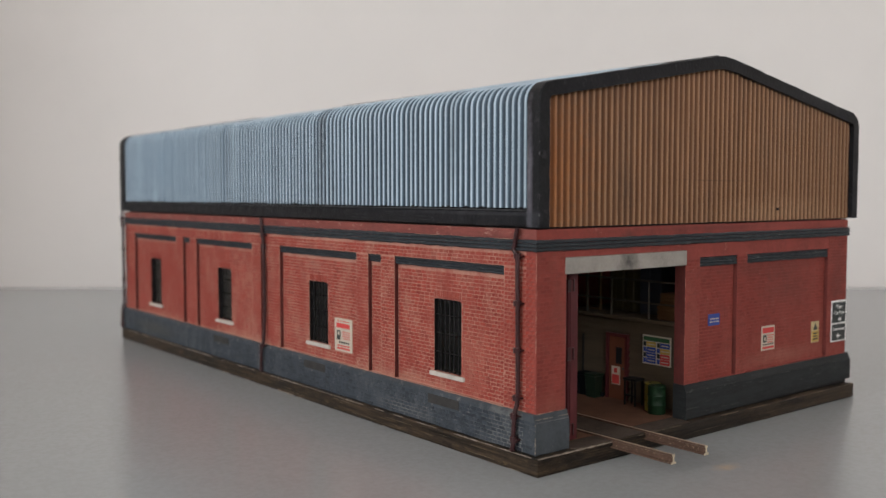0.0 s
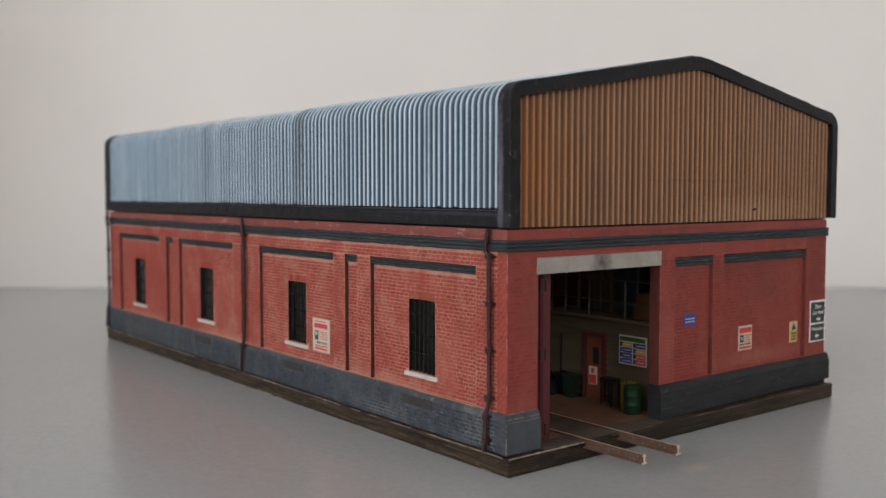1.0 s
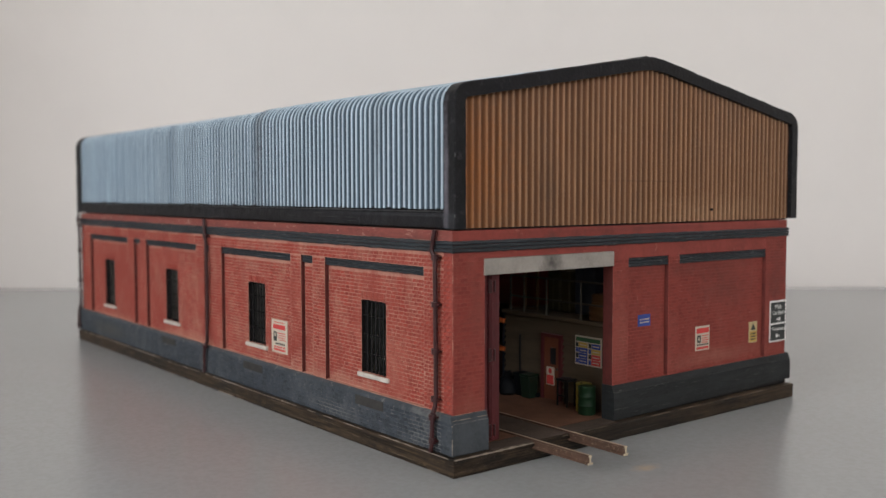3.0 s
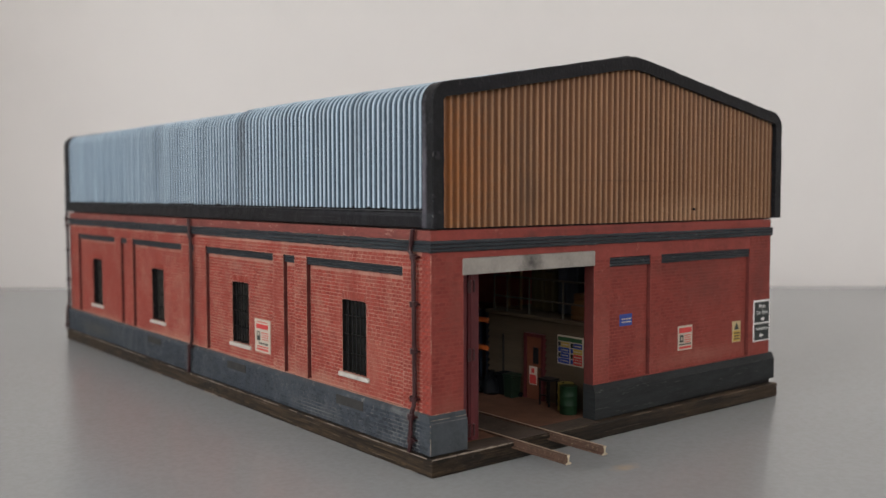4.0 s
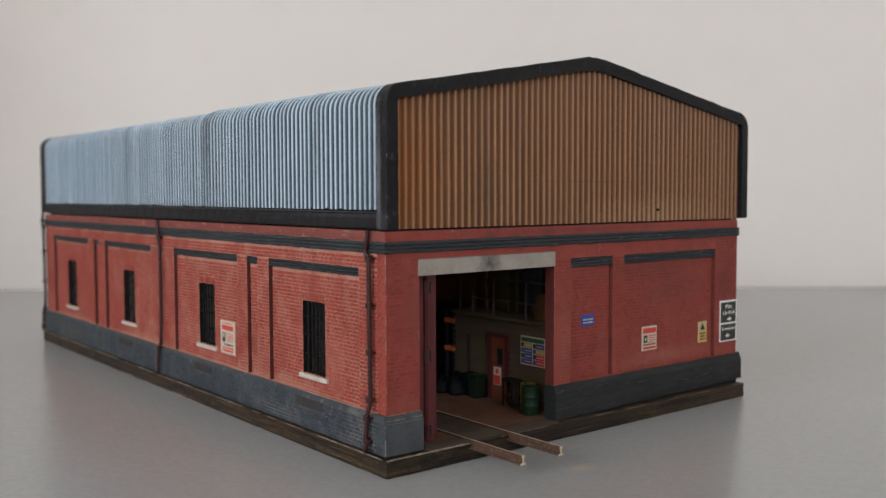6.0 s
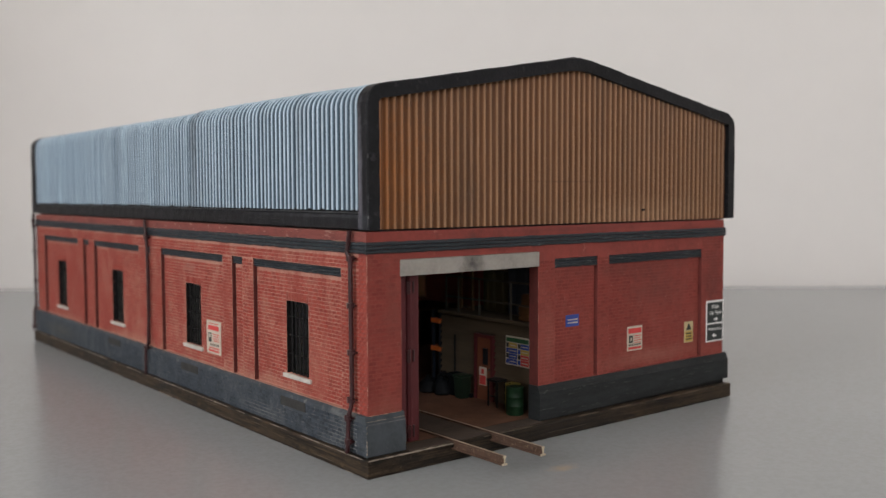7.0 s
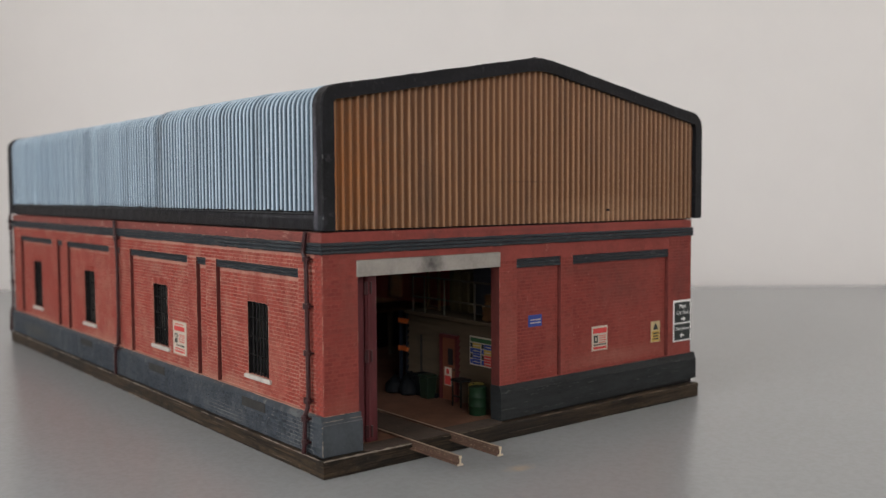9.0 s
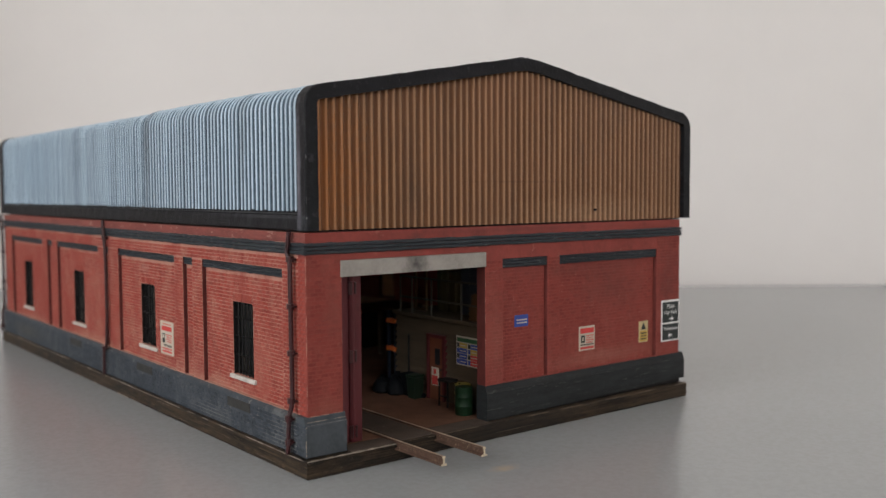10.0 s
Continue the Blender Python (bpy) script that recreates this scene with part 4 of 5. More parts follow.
cabinet("storage_locker", "olive-yellow steel locker on the hut's deck", 84, 94, 41.5, 47.5, DECK_Z, 52.0, M_OLIVE, 2)
cabinet("storage_locker", "narrow olive steel locker on the hut's deck", 84, 94, 36.6, 40.6, DECK_Z, 50.0, M_OLIVE, 1)


def crate(at, size, label):
    ob = thing("crate", at, label, "crate", "crates on the deck")
    x, y, z = at
    a, b, c = size
    part("body", boxes((x - a, x + a, y - b, y + b, z, z + c), bevel=0.15), M_CRATE, ob)
    for k in range(3):
        zz = z + c * (0.08 + 0.31 * k)
        part("slat", boxes((x - a - 0.3, x - a, y - b - 0.2, y + b + 0.2, zz, zz + c * 0.2), bevel=0.06), M_CRATE, ob)


crate((78.5, 15.5, DECK_Z), (3.2, 3.4, 5.2), "orange-brown slatted crate on the hut's deck")
crate((78.7, 15.2, DECK_Z + 5.2), (2.9, 3.0, 3.9), "smaller orange-brown crate on another crate")
crate((86.5, 12.0, DECK_Z), (3.0, 3.0, 17.0), "tall yellow-brown packing case on the deck")


def timber_frame():
    ob = thing("timber_frame", (81, 53, DECK_Z), "open orange-brown timber frame standing on the deck", "frame")
    for y in (49.6, 56.0):
        part("upright", boxes((80.0, 81.0, y - 0.5, y + 0.5, DECK_Z, 52.0), bevel=0.1), M_CRATE, ob)
    for z in (DECK_Z, 51.2):
        part("rail", boxes((80.1, 80.9, 50.1, 55.5, z, z + 0.8), bevel=0.1), M_CRATE, ob)


timber_frame()


def pallet_rack():
    ob = thing("pallet_rack", (79, 63, FLOOR_Z), "blue and orange steel pallet rack beside the hut", "rack")
    for x in (74.2, 90.0):
        for y in (60.6, 65.0):
            part("upright", boxes((x, x + 1.1, y, y + 1.1, FLOOR_Z, 34.5)), M_RACKBLUE, ob)
    for z in (19.4, 29.9):
        part("beam", boxes((73.9, 75.4, 60.4, 66.2, z, z + 1.7), bevel=0.1), M_RACKORANGE, ob, "bright orange beam")
        part("shelf", boxes((75.5, 90.0, 60.6, 66.0, z + 0.6, z + 1.3)), M_BOARD, ob)


pallet_rack()


def wheelie_bin(x, y, high, material, label):
    ob = thing("rubbish_bin", (x, y, FLOOR_Z), label, "bin", "bins by the hut")
    bm = bmesh.new()
    box(bm, x - 2.3, x + 2.3, y - 2.4, y + 2.4, FLOOR_Z, FLOOR_Z + high, bevel=0.4, segments=2)
    for v in bm.verts:
        f = 0.82 + 0.18 * (v.co.z - FLOOR_Z) / high
        v.co.x, v.co.y = x + (v.co.x - x) * f, y + (v.co.y - y) * f
    part("body", bm, material, ob)
    part("lid", boxes((x - 2.7, x + 2.5, y - 2.6, y + 2.6, FLOOR_Z + high, FLOOR_Z + high + 0.9), bevel=0.3), material, ob)
    for s in (-2.6, 2.1):
        part("wheel", tube(bmesh.new(), ((x + 2.0, y + s, FLOOR_Z + 0.9), (x + 2.0, y + s + 0.5, FLOOR_Z + 0.9)), 0.9, 10), M_BIN, ob)


wheelie_bin(69.8, 42.6, 7.6, M_DARKGREEN, "dark green wheeled bin on the shed floor")
wheelie_bin(71.2, 47.6, 7.2, M_BIN, "black wheeled bin on the shed floor")


def sack(x, y, high, seed):
    """A tied rubbish sack: a lumpy body drawn in at the neck."""
    rng = random.Random(seed)
    ob = thing("rubbish_sack", (x, y, FLOOR_Z), "black plastic rubbish sack slumped on the floor", "sack", "sacks by the hut")
    bm = turned(bmesh.new(), x, y, [(2.9, FLOOR_Z), (3.6, FLOOR_Z + high * 0.15), (3.5, FLOOR_Z + high * 0.4), (2.9, FLOOR_Z + high * 0.62), (1.9, FLOOR_Z + high * 0.8),
                                    (0.7, FLOOR_Z + high * 0.92), (0.5, FLOOR_Z + high)], 14)
    for v in bm.verts:
        if v.co.z > FLOOR_Z + 0.1:
            v.co += Vector((rng.uniform(-0.45, 0.45), rng.uniform(-0.45, 0.45), rng.uniform(-0.3, 0.3)))
    part("body", bm, M_BIN, ob, smooth=True)


sack(68.2, 52.0, 6.6, 1)
sack(66.6, 58.4, 6.2, 2)
sack(71.6, 55.6, 7.4, 3)


def storage_bench():
    """A long timber bench far down the shed."""
    ob = thing("storage_bench", (112, 136, FLOOR_Z), "long dark timber storage bench far down the shed", "bench")
    part("top", boxes((90.0, 136.0, 125.0, 147.0, 25.0, 26.5), bevel=0.2), M_CRATE, ob, "reddish-brown plank top")
    part("front_panel", boxes((92.0, 134.0, 127.0, 128.0, 9.0, 25.0)), M_IRON, ob)
    part("shelf", boxes((92.0, 134.0, 128.0, 146.0, 14.0, 15.0)), M_BOARD, ob)
    for x in (91.2, 113.0, 134.8):
        for y in (126.2, 145.8):
            part("leg", boxes((x - 0.9, x + 0.9, y - 0.9, y + 0.9, FLOOR_Z, 25.0), bevel=0.1), M_BOARD, ob)


storage_bench()


def drum(x, y, r, high, material, label):
    ob = thing("oil_drum", (x, y, FLOOR_Z), label, "drum", "drums by the doorway")
    z = FLOOR_Z
    rows = [(r * 0.96, z), (r, z + 0.25)]
    for f in (0.33, 0.66):
        rows += [(r, z + high * f - 0.35), (r * 1.06, z + high * f), (r, z + high * f + 0.35)]
    rows += [(r, z + high - 0.3), (r * 1.04, z + high - 0.15), (r * 1.02, z + high)]
    part("body", turned(bmesh.new(), x, y, rows), material, ob, smooth=True)
    part("lid", turned(bmesh.new(), x, y, [(r * 0.9, z + high), (r * 0.9, z + high + 0.12)]), material, ob)
    part("bung", turned(bmesh.new(), x - r * 0.5, y, [(0.35, z + high + 0.12), (0.35, z + high + 0.4)], 8), M_IRON, ob)


drum(67.2, 12.5, 2.9, 9.2, M_GREEN, "green steel drum on the shed floor")
drum(69.9, 16.4, 2.6, 9.2, M_YELLOW, "yellow-ochre drum beside a green one")


def bench():
    ob = thing("work_stool", (70.5, 25.2, FLOOR_Z), "black steel work stand before the hut", "stand")
    part("top", boxes((68.2, 73.0, 22.4, 28.0, 14.2, 15.0), bevel=0.15), M_IRON, ob)
    for x in (68.5, 72.2):
        for y in (22.7, 27.2):
            part("leg", boxes((x, x + 0.5, y, y + 0.5, FLOOR_Z, 14.2)), M_IRON, ob)
    part("brace", boxes((68.5, 69.0, 23.2, 27.2, 9.0, 9.4)), M_IRON, ob)


bench()

# the slab between the rails, and the rail grooves
part("track_slab", boxes((RAIL_X[0] + 1.4, RAIL_X[1] - 1.4, -1.6, 300.0, 5.65, 5.95), bevel=0.1), M_BED, shed, "pale concrete slab between the rails")
for lining in ((6.1, 6.5, 6.2, 314.4, 45.2, 68.0), (6.1, 6.5, 6.2, 314.4, 5.7, 21.0), (161.9, 162.3, 6.2, 314.4, 45.2, 68.0), (161.9, 162.3, 6.2, 314.4, 5.7, 21.0),
               (67.8, 161.8, 314.0, 314.4, 5.7, 68.0), (6.6, 67.8, 314.0, 314.4, 55.0, 68.0)):
    part("inner_lining", boxes(lining), M_INNER, shed, "dull brown inner face of the wall")


# ---------------------------------------------------------------- signs on the walls
def left_sign(name, label, y0, y1, z0, z1, material, x=3.2):
    return part(name, boxes((x - 0.22, x, y0, y1, z0, z1), bevel=0.04), material, shed, label)


def warning_on_left():
    """Site warning notice: writing too small to read stands as bars."""
    x = 2.96
    s = left_sign("warning_sign", "white warning notice with red bands on brickwork", 96.6, 108.2, 20.8, 32.7, M_PAPER)
    rows = [("red_band", 98.0, 106.9, 29.3, 31.0, M_SIGNRED), ("symbol", 104.2, 106.6, 24.9, 28.3, M_SIGNBLACK), ("symbol_mark", 104.8, 105.9, 26.6, 27.9, M_PAPER)]
    rows += [("text_bar", 97.9, 103.2 - 0.7 * (k % 2), 27.8 - k * 0.8, 28.1 - k * 0.8, M_SIGNRED) for k in range(4)]
    rows += [("text_bar", a, a + 0.9, 23.7, 24.4, M_SIGNBLACK) for a in (98.4, 99.8, 101.2, 102.8, 104.2)]
    rows += [("text_bar", 98.0 + 2.2 * k, 99.8 + 2.2 * k, 22.6, 23.1, M_SIGNRED) for k in range(4)] + [("red_band", 98.0, 106.6, 21.5, 22.2, M_SIGNRED), ("text_bar", 98.6, 106.2, 31.6, 31.9, M_SIGNRED)]
    for name, a, b, c, d, m in rows:
        depth = 0.12 if name == "symbol_mark" else 0.06
        part(name, boxes((x - depth, x, a, b, c, d)), m, s)


warning_on_left()


def front_sign(name, label, x0, x1, z0, z1, material, y):
    return part(name, boxes((x0, x1, y - 0.22, y, z0, z1), bevel=0.05), material, shed, label)


def front_rows(sign, y, rows):
    for name, a, b, c, d, m in rows:
        depth = 0.14 if name == "symbol_mark" else 0.07
        part(name, boxes((a, b, y - 0.22 - depth, y - 0.22, c, d)), m, sign)


PANEL_Y = 3.2
s = front_sign("blue_sign", "small blue notice with two white lines on brick", 81.2, 87.4, 34.2, 38.1, M_SIGNBLUE, PANEL_Y)
front_rows(s, PANEL_Y, [*(("text_bar", a, a + 0.75, z, z + 0.42, M_PAPER) for z in (36.25, 35.25) for a in (82.1, 83.1, 84.2, 85.2, 86.0))])
s = front_sign("warning_sign", "white warning notice with red bands on brickwork", 112.0, 120.0, 22.8, 31.4, M_PAPER, PANEL_Y)
front_rows(s, PANEL_Y, [("red_band", 112.5, 119.5, 28.9, 30.7, M_SIGNRED), ("symbol", 112.9, 114.9, 25.6, 28.2, M_SIGNBLACK), ("symbol_mark", 113.5, 114.2, 26.3, 27.5, M_PAPER)]
           + [("text_bar", 115.6, 119.4 - 0.5 * (k % 2), 27.8 - 0.8 * k, 28.1 - 0.8 * k, M_SIGNRED) for k in range(4)]
           + [("text_bar", 112.8 + 1.35 * k, 113.8 + 1.35 * k, 24.6, 25.1, M_SIGNBLACK) for k in range(5)] + [("red_band", 112.6, 119.4, 23.3, 24.1, M_SIGNRED)])
s = front_sign("caution_sign", "pale yellow caution notice with a black triangle", 144.2, 149.3, 22.5, 30.3, M_SIGNPALE, PANEL_Y)
tri = bmesh.new()
prism(tri, ((145.2, 27.2), (148.2, 27.2), (146.7, 29.8)), lambda u, d, z: Vector((d, u, z)), PANEL_Y - 0.3, PANEL_Y - 0.22)
part("triangle", tri, M_SIGNBLACK, s)
front_rows(s, PANEL_Y, [("yellow_panel", 144.6, 148.9, 22.9, 26.7, M_SIGNYELLOW)])
for k in range(3):
    part("text_bar", boxes((145.1 + 0.2 * (k % 2), 148.4 - 0.2 * (k % 2), PANEL_Y - 0.35, PANEL_Y - 0.29, 25.6 - 1.05 * k, 26.1 - 1.05 * k)), M_SIGNBLACK, s)


def direction_sign():
    y = 2.0
    s = front_sign("direction_sign", "black car park direction sign with a white border", 155.8, 166.3, 21.6, 37.3, M_BORDER, y)
    for z0, z1 in ((28.8, 36.6), (22.1, 28.2)):
        part("panel", boxes((156.3, 165.8, y - 0.3, y - 0.22, z0, z1)), M_SIGNBLACK, s, "black panel with white lettering")
    upright = lambda x, z: Matrix.Translation((x, y - 0.31, z)) @ Matrix.Rotation(radians(90), 4, "X")
    letters("lettering", "Main", 2.3, M_BORDER, s, upright(161.2, 34.2))
    letters("lettering", "Car Park", 2.1, M_BORDER, s, upright(161.2, 31.9))
    letters("lettering", "Pedestrians", 1.75, M_BORDER, s, upright(161.2, 25.9))
    for z, way in ((30.1, 1), (23.8, -1)):
        x = 161.2
        bm = boxes((x - 0.9, x + 0.9, y - 0.36, y - 0.3, z - 0.3, z + 0.3))
        prism(bm, ((x + 0.5 * way, z - 0.95), (x + 1.7 * way, z), (x + 0.5 * way, z + 0.95)), lambda u, d, zz: Vector((d, u, zz)), y - 0.36, y - 0.3)
        part("arrow", bm, M_BORDER, s)


direction_sign()

# ---------------------------------------------------------------- bricks, piece by piece
COURSE, STRETCH, JOINT, PERPEND = 1.14, 2.55, 0.21, 0.32


def courses(u0, u1, z0, z1, holes, seed):
    """Bricks of a running bond between u0 and u1, cut round holes (u0, u1, z0, z1): the same four of each brick."""
    rng = random.Random(seed)
    out = []
    for j in range(int((z1 - z0) / COURSE)):
        z = z0 + j * COURSE
        spans = [(u0, u1)]
        for ha, hb, hc, hd in holes:
            if hc < z + COURSE - 0.15 and hd > z + 0.15:
                spans = [p for a, b in spans for p in ((a, min(b, ha)), (max(a, hb), b)) if p[1] - p[0] > 0.4]
        for sa, sb in spans:
            u = u0 - (0 if j % 2 == 0 else STRETCH * 0.5)
            while u < sb - 0.1:
                wide = STRETCH * rng.uniform(0.86, 1.14)
                a, b = max(u, sa) + PERPEND / 2, min(u + wide, sb) - PERPEND / 2
                if b - a > 0.3:
                    dz = rng.uniform(-0.05, 0.05)
                    out.append((a, b, z + JOINT / 2 + dz, z + COURSE - JOINT / 2 + dz))
                u += wide
    return out


def brick_stuff(name, rows, place, d0, rise, material, parent, label):
    """Bricks joined into one mesh, each with five faces."""
    verts, faces = [], []
    at = top_of(parent).location / MM
    rng = random.Random(3)
    for a, b, c, d in rows:
        n, h = len(verts), rise * rng.uniform(0.6, 1.3)
        for e, depth in ((0.0, d0 - 0.02), (0.05, d0 + h)):
            for u, z in ((a + e, c + e), (b - e, c + e), (b - e, d - e), (a + e, d - e)):
                verts.append((place(u, depth, z) - at) * MM)
        faces += [(n + 4, n + 5, n + 6, n + 7)] + [(n + k, n + (k + 1) % 4, n + 4 + (k + 1) % 4, n + 4 + k) for k in range(4)]
    mesh = bpy.data.meshes.new(name)
    mesh.from_pydata(verts, [], faces)
    mesh.materials.append(material)
    bm = bmesh.new()
    bm.from_mesh(mesh)
    bmesh.ops.recalc_face_normals(bm, faces=bm.faces)
    bm.to_mesh(mesh)
    bm.free()
    ob = new(name, mesh)
    ob.parent = parent
    return tagged(ob, label, kind="stuff")


LEFT_HOLES = [(c - 6.75, c + 6.75, 21.9, 47.2) for c in WINDOWS_L] + [(c - 8.5, c + 8.5, 20.4, 21.95) for c in WINDOWS_L] + [(96.5, 108.3, 20.7, 32.8)]
FRONT_HOLES = [(81.1, 87.5, 34.1, 38.2), (111.9, 120.1, 22.7, 31.5), (144.1, 149.4, 22.4, 30.4), (155.7, 166.4, 21.5, 37.4)]


rest = []
piers = [(2.3, 15.0)] + [(a[1] + 0.2, b[0] - 0.2) for a, b in zip(PANELS_L, PANELS_L[1:])] + [(304.8, WALL_B)]
for k, (a, b) in enumerate(piers):
    rest += [(4.0, r) for r in courses(a, b, 16.9, 57.2, (), 10 + k)]
for a, b in PANELS_L:
    rest += [(2.8, r) for r in courses(a + 0.05, b - 0.6, 16.9, 54.5, LEFT_HOLES, 40)]
rest += [(4.0, r) for r in courses(2.3, WALL_B, 57.3, 61.5, (), 60)]
# the three hundred that pass closest to the camera are pieces of their own
rest.sort(key=lambda r: (not (r[0] == 4.0 and r[1][1] < 15.2), r[1][0]))
single, rest = rest[:300], rest[300:]
for d in (4.0, 2.8):
    brick_stuff("brickwork", [r for k, r in rest if k == d], left, d, 0.12, M_BRICK, wall_long, "red bricks with pale joints")

piece_mesh = {}
for d, (a, b, c, e) in single:
    key = (round(b - a, 1), round(e - c, 1))
    if key not in piece_mesh:
        w, h, s = key[0] / 2 * MM, key[1] / 2 * MM, 0.05 * MM
        bm = bmesh.new()
        box(bm, -0.12 * MM, 0.05 * MM, -w, w, -h, h)
        for v in bm.verts:
            if v.co.x < 0:
                v.co.y -= s if v.co.y > 0 else -s
                v.co.z -= s if v.co.z > 0 else -s
        bmesh.ops.recalc_face_normals(bm, faces=bm.faces)
        mesh = bpy.data.meshes.new("brick")
        bm.to_mesh(mesh)
        bm.free()
        mesh.materials.append(M_BRICK)
        piece_mesh[key] = mesh
    ob = new("brick", piece_mesh[key])
    ob.parent = wall_long
    ob.location = (Vector((6.0 - d, (a + b) / 2, (c + e) / 2)) - top_of(wall_long).location / MM) * MM

rows = courses(0.9, 320.0, 5.6, 15.5, [(c - 8.5, c + 6.9, 12.0, 15.1) for c in WINDOWS_L[:3]], 80)
brick_stuff("brickwork", rows, left, 5.2, 0.10, M_SLATE_BRICK, plinth, "blue-grey bricks of the plinth")

end_rows = [(4.0, r) for r in courses(2.2, 13.4, 16.9, 61.5, (), 90)]
end_rows += [(4.0, r) for r in courses(67.8, 74.8, 16.9, 57.1, (), 91)]
end_rows += [(4.0, r) for r in courses(95.6, 101.0, 16.9, 57.1, (), 92)]
end_rows += [(4.0, r) for r in courses(153.0, 166.2, 16.9, 61.5, FRONT_HOLES, 93)]
for k, (a, b) in enumerate(PANELS_F):
    end_rows += [(2.8, r) for r in courses(a + 0.05, b - 0.6, 16.9, 54.5, FRONT_HOLES, 94 + k)]
for d in (4.0, 2.8):
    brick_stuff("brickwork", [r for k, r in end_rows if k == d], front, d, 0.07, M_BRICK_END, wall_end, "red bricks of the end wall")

# bricks on end over each window
soldiers = [(c - 6.6 + 1.02 * k + 0.1, c - 6.6 + 1.02 * (k + 1) - 0.1, 45.15, 47.55) for c in WINDOWS_L for k in range(13)]
brick_stuff("brickwork", soldiers, left, 2.8, 0.12, M_BRICK, wall_long, "upright bricks over the windows")


# ---------------------------------------------------------------- rubbed edges
M_BARE = painted("rubbed_bare_wood", (0.115, 0.085, 0.058), 0.45, 3, 0.7, 0.3)
M_DUST = painted("dusty_bare_wood", (0.25, 0.205, 0.165), 0.4, 3, 0.8, 0.3)
M_RUBBED = painted("rubbed_grey_edge", (0.12, 0.12, 0.125), 0.4, 3, 0.6, 0.3)
M_PALEBRICK = painted("rubbed_brick_edge", (0.40, 0.22, 0.16), 0.3, 3, 0.75, 0.3)


def rubbed(name, start, end, wide, cover, size, material, parent, label, seed):
    """Thin uneven slivers along an edge: rubbed paint, ragged marks, or a drawn shadow line."""
    rng = random.Random(seed)
    start, end = Vector(start), Vector(end)
    length = (end - start).length
    along = (end - start) / length
    bm, u = bmesh.new(), 0.0
    while u < length:
        run = min(rng.uniform(*size), length - u)
        if rng.random() < cover and run > 0.3:
            w = wide * rng.uniform(0.35, 1.0)
            rings = []
            steps = max(2, int(run / 1.2) + 1)
            for k in range(steps + 1):
                f = k / steps
                r = w * (0.15 + 0.85 * math.sin(math.pi * min(max(f, 0.04), 0.96)) ** 0.5) * rng.uniform(0.6, 1.1)
                p = start + along * (u + run * f)
                side = along.cross(Vector((0, 0, 1)))
                side = side.normalized() if side.length > 0.1 else Vector((1, 0, 0))
                up = side.cross(along)
                rings.append([bm.verts.new(p + q) for q in (side * r, up * r, -side * r, -up * r)])
            for a, b in zip(rings, rings[1:]):
                for k in range(4):
                    bm.faces.new((a[k], a[(k + 1) % 4], b[(k + 1) % 4], b[k]))
            bm.faces.new(rings[0])
            bm.faces.new(rings[-1])
        u += run
    return tagged(part(name, bm, material, parent, label), kind="stuff")


rubbed("edge_wear", (-0.34, -1, 5.08), (-0.38, 318, 5.12), 0.34, 0.8, (1, 9), M_DUST, shed, "rubbed pale edge of the base", 1)
rubbed("edge_wear", (-0.3, -1.36, 5.12), (30, -1.36, 5.12), 0.45, 0.85, (1, 7), M_DUST, shed, "dusty rubbed edge of the base", 12)
rubbed("edge_wear", (30, -1.38, 5.10), (167, -1.38, 5.10), 0.26, 0.6, (2, 12), M_BARE, shed, "rubbed pale edge of the base", 2)
rubbed("edge_wear", (-0.46, -1, 0.3), (-0.46, 220, 0.3), 0.34, 0.3, (1, 8), M_DUST, shed, "chipped lower edge of the base", 3)
rubbed("edge_wear", (-0.5, 20, 3.5), (-0.5, 300, 3.5), 0.12, 0.12, (4, 16), M_BARE, shed, "scratched side of the base", 4)
rubbed("edge_wear", (0, -1.6, 2.0), (167, -1.6, 2.0), 0.09, 0.15, (3, 20), M_BARE, shed, "scratched side of the base", 5)
rubbed("edge_wear", (ROOF_L + 0.25, 5, 73.2), (ROOF_L + 0.25, 317, 73.2), 0.16, 0.7, (1, 8), M_RUBBED, roof, "rubbed pale ledge", 6)
rubbed("edge_wear", (ROOF_L + 0.1, 5.6, 70), (ROOF_L + 0.1, 5.6, 103), 0.26, 0.75, (0.6, 4), M_RUBBED, roof, "rubbed pale trim edge", 7)
rubbed("edge_wear", (ROOF_L + 0.3, 1.12, 69), (ROOF_L + 0.3, 1.12, 102), 0.2, 0.45, (0.6, 4), M_RUBBED, roof, "rubbed pale trim edge", 8)
rubbed("edge_wear", (2.03, 2.03, 17.2), (2.03, 2.03, 61.5), 0.14, 0.5, (1.0, 6), M_PALEBRICK, shed, "rubbed pale corner of brick", 9)
rubbed("edge_wear", (0.86, 0.86, 5.8), (0.86, 0.86, 14.2), 0.26, 0.8, (0.5, 1.4), M_DUST, shed, "rubbed corner of the plinth", 10)
rubbed("edge_wear", (1.9, 15, 16.65), (1.9, 318, 16.65), 0.22, 0.75, (2, 12), M_PALEBRICK, shed, "dusty top of the plinth", 11)
M_SCUFF = painted("dull_scuff", (0.028, 0.028, 0.030), 0.4, 3, 0.6, 0.3)
for k, z in enumerate((69.6, 70.7, 71.8, 72.5)):
    rubbed("scuff", (ROOF_L + 0.1, 6, z), (ROOF_L + 0.1, 316, z), 0.13, 0.18, (3, 14), M_SCUFF, roof, "dull scuffs on the black fascia", 20 + k)
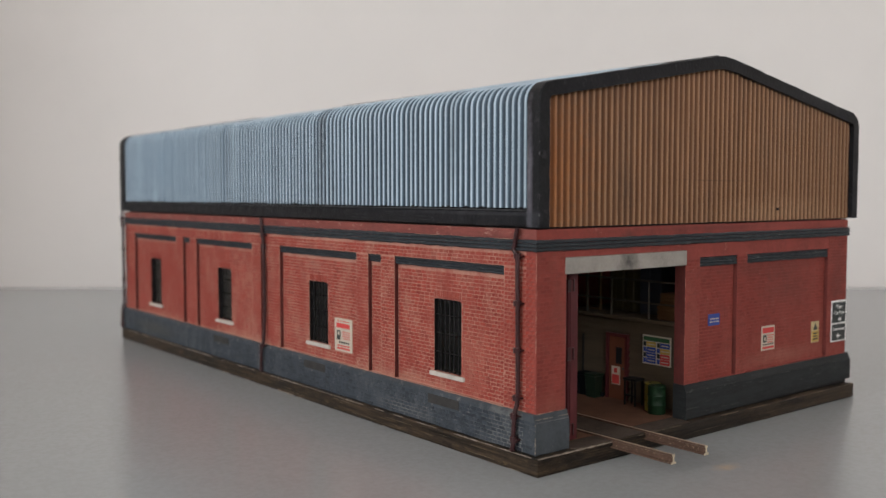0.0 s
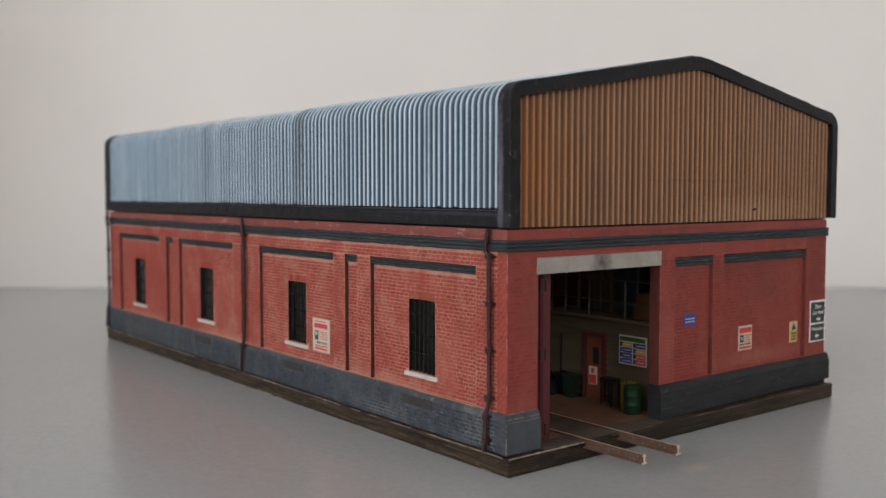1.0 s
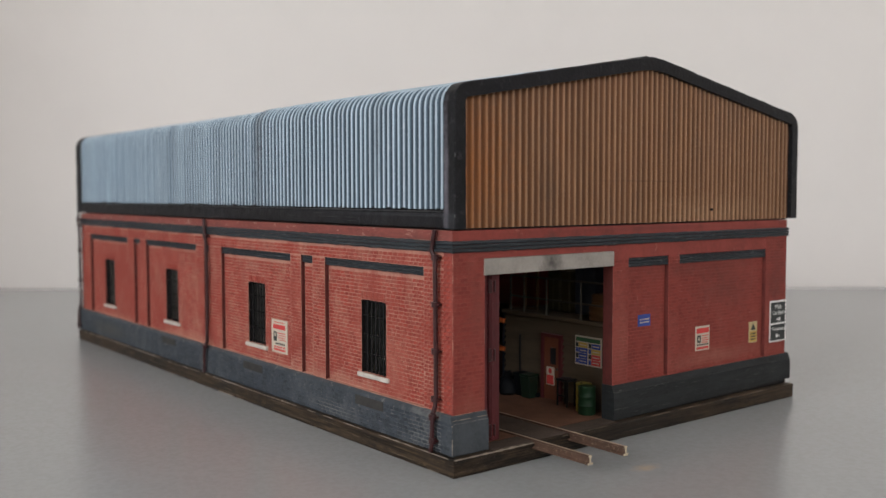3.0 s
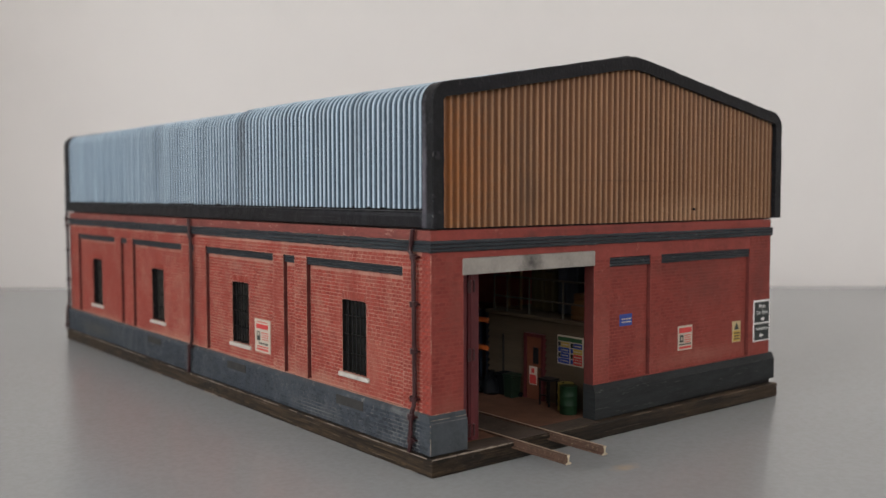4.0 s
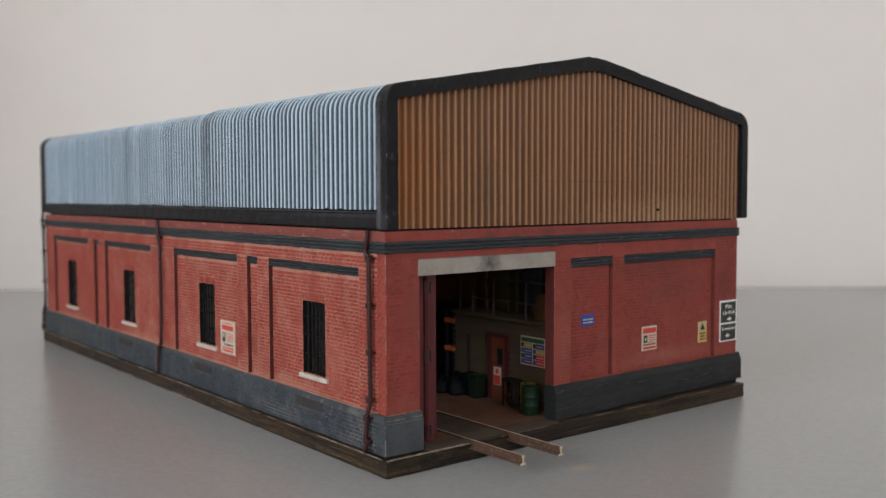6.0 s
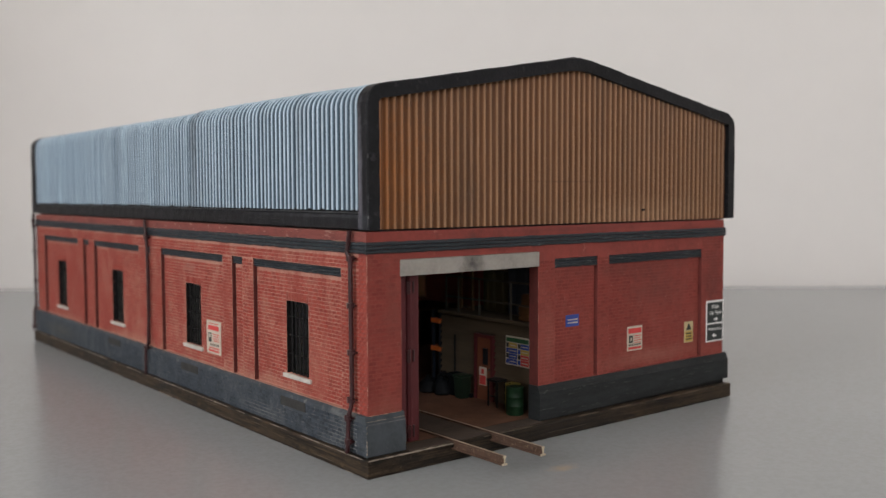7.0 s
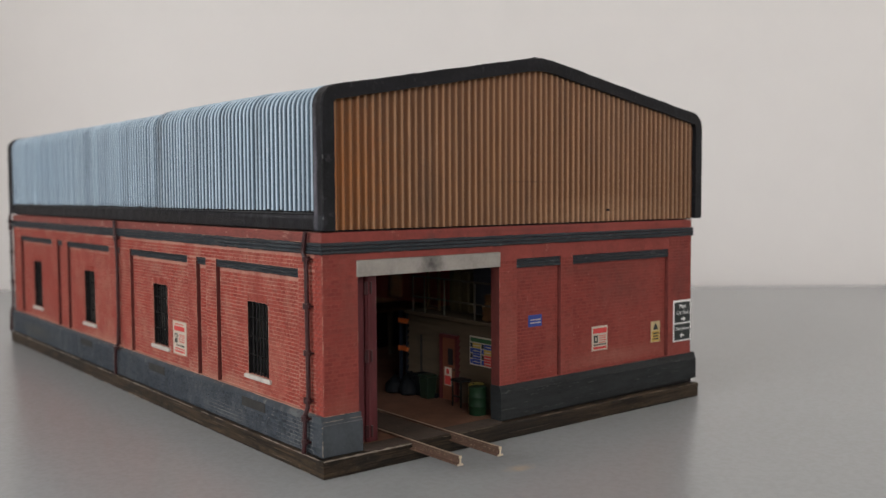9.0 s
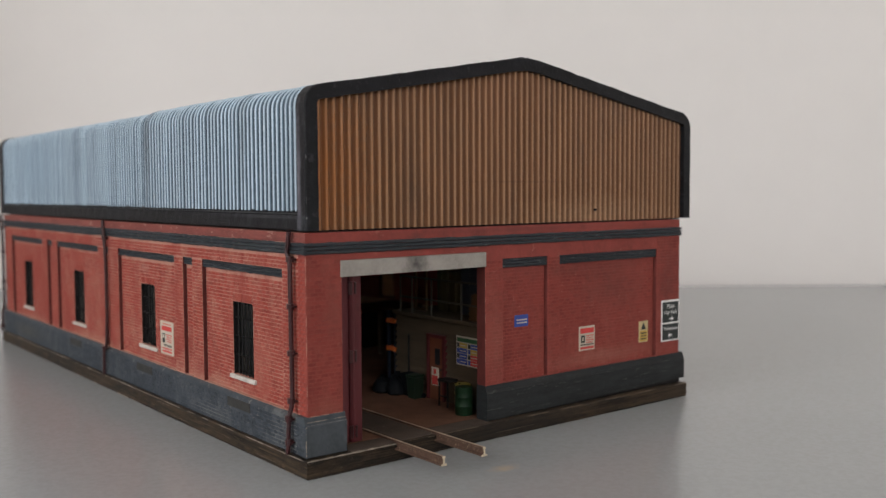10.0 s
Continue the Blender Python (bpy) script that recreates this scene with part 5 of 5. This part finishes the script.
rubbed("ragged_edge", (ROOF_L + 0.1, 5, 73.85), (ROOF_L + 0.1, 317, 73.85), 0.42, 0.3, (1.5, 7), M_TRIM, roof, "ragged black marks on the sheet's lower edge", 30)
rubbed("edge_wear", (1.2, 0.75, 14.5), (14.0, 0.75, 14.5), 0.2, 0.8, (1, 5), M_RUBBED, shed, "rubbed edge of the plinth", 31)
rubbed("edge_wear", (1.2, 1.2, 15.3), (14.0, 1.2, 15.3), 0.17, 0.75, (1, 5), M_DUST, shed, "rubbed step of the pier's foot", 41)
rubbed("edge_wear", (2.0, 1.8, 16.65), (13.6, 1.8, 16.65), 0.2, 0.8, (1, 5), M_PALEBRICK, shed, "dusty joint above the pier's foot", 42)
rubbed("edge_wear", (14.06, 0.84, 5.8), (14.06, 0.84, 14.0), 0.14, 0.6, (0.5, 2), M_RUBBED, shed, "rubbed edge of the pier's foot", 43)
rubbed("edge_wear", (13.55, 2.03, 17.0), (13.55, 2.03, 54.5), 0.12, 0.35, (1, 5), M_PALEBRICK, shed, "rubbed edge of brick beside the doorway", 44)
rubbed("edge_wear", (67.6, 2.03, 17.0), (67.6, 2.03, 54.5), 0.12, 0.5, (1, 5), M_PALEBRICK, shed, "rubbed edge of brick beside the doorway", 45)
rubbed("edge_wear", (68.0, 0.78, 14.4), (168, 0.78, 14.4), 0.14, 0.5, (2, 9), M_SCUFF, shed, "rubbed edge of the plinth", 32)
rubbed("edge_wear", (1.25, 6, 65.0), (1.25, 318, 65.0), 0.14, 0.4, (1, 8), M_PALEBRICK, shed, "paint overrun above the string course", 33)
rubbed("edge_wear", (1.25, 6, 61.75), (1.25, 318, 61.75), 0.16, 0.35, (1, 6), M_BAND, shed, "paint overrun below the string course", 34)
# Black slivers standing in for the shadow gap between plinth and base.
rubbed("paint_line", (0.80, 1.0, 5.42), (0.80, 318, 5.42), 0.34, 0.97, (8, 30), M_IRON, shed, "black sliver standing for the shadow gap under the plinth", 35)
rubbed("paint_line", (1.0, 0.80, 5.42), (14, 0.80, 5.42), 0.2, 0.97, (4, 9), M_IRON, shed, "black sliver standing for the shadow gap under the plinth", 37)
for k, z in enumerate((1.3, 2.3, 4.2)):
    rubbed("edge_wear", (-0.47, 2, z), (-0.47, 316, z), 0.15, 0.16, (3, 18), M_BARE, shed, "scratched side of the base", 38 + k)
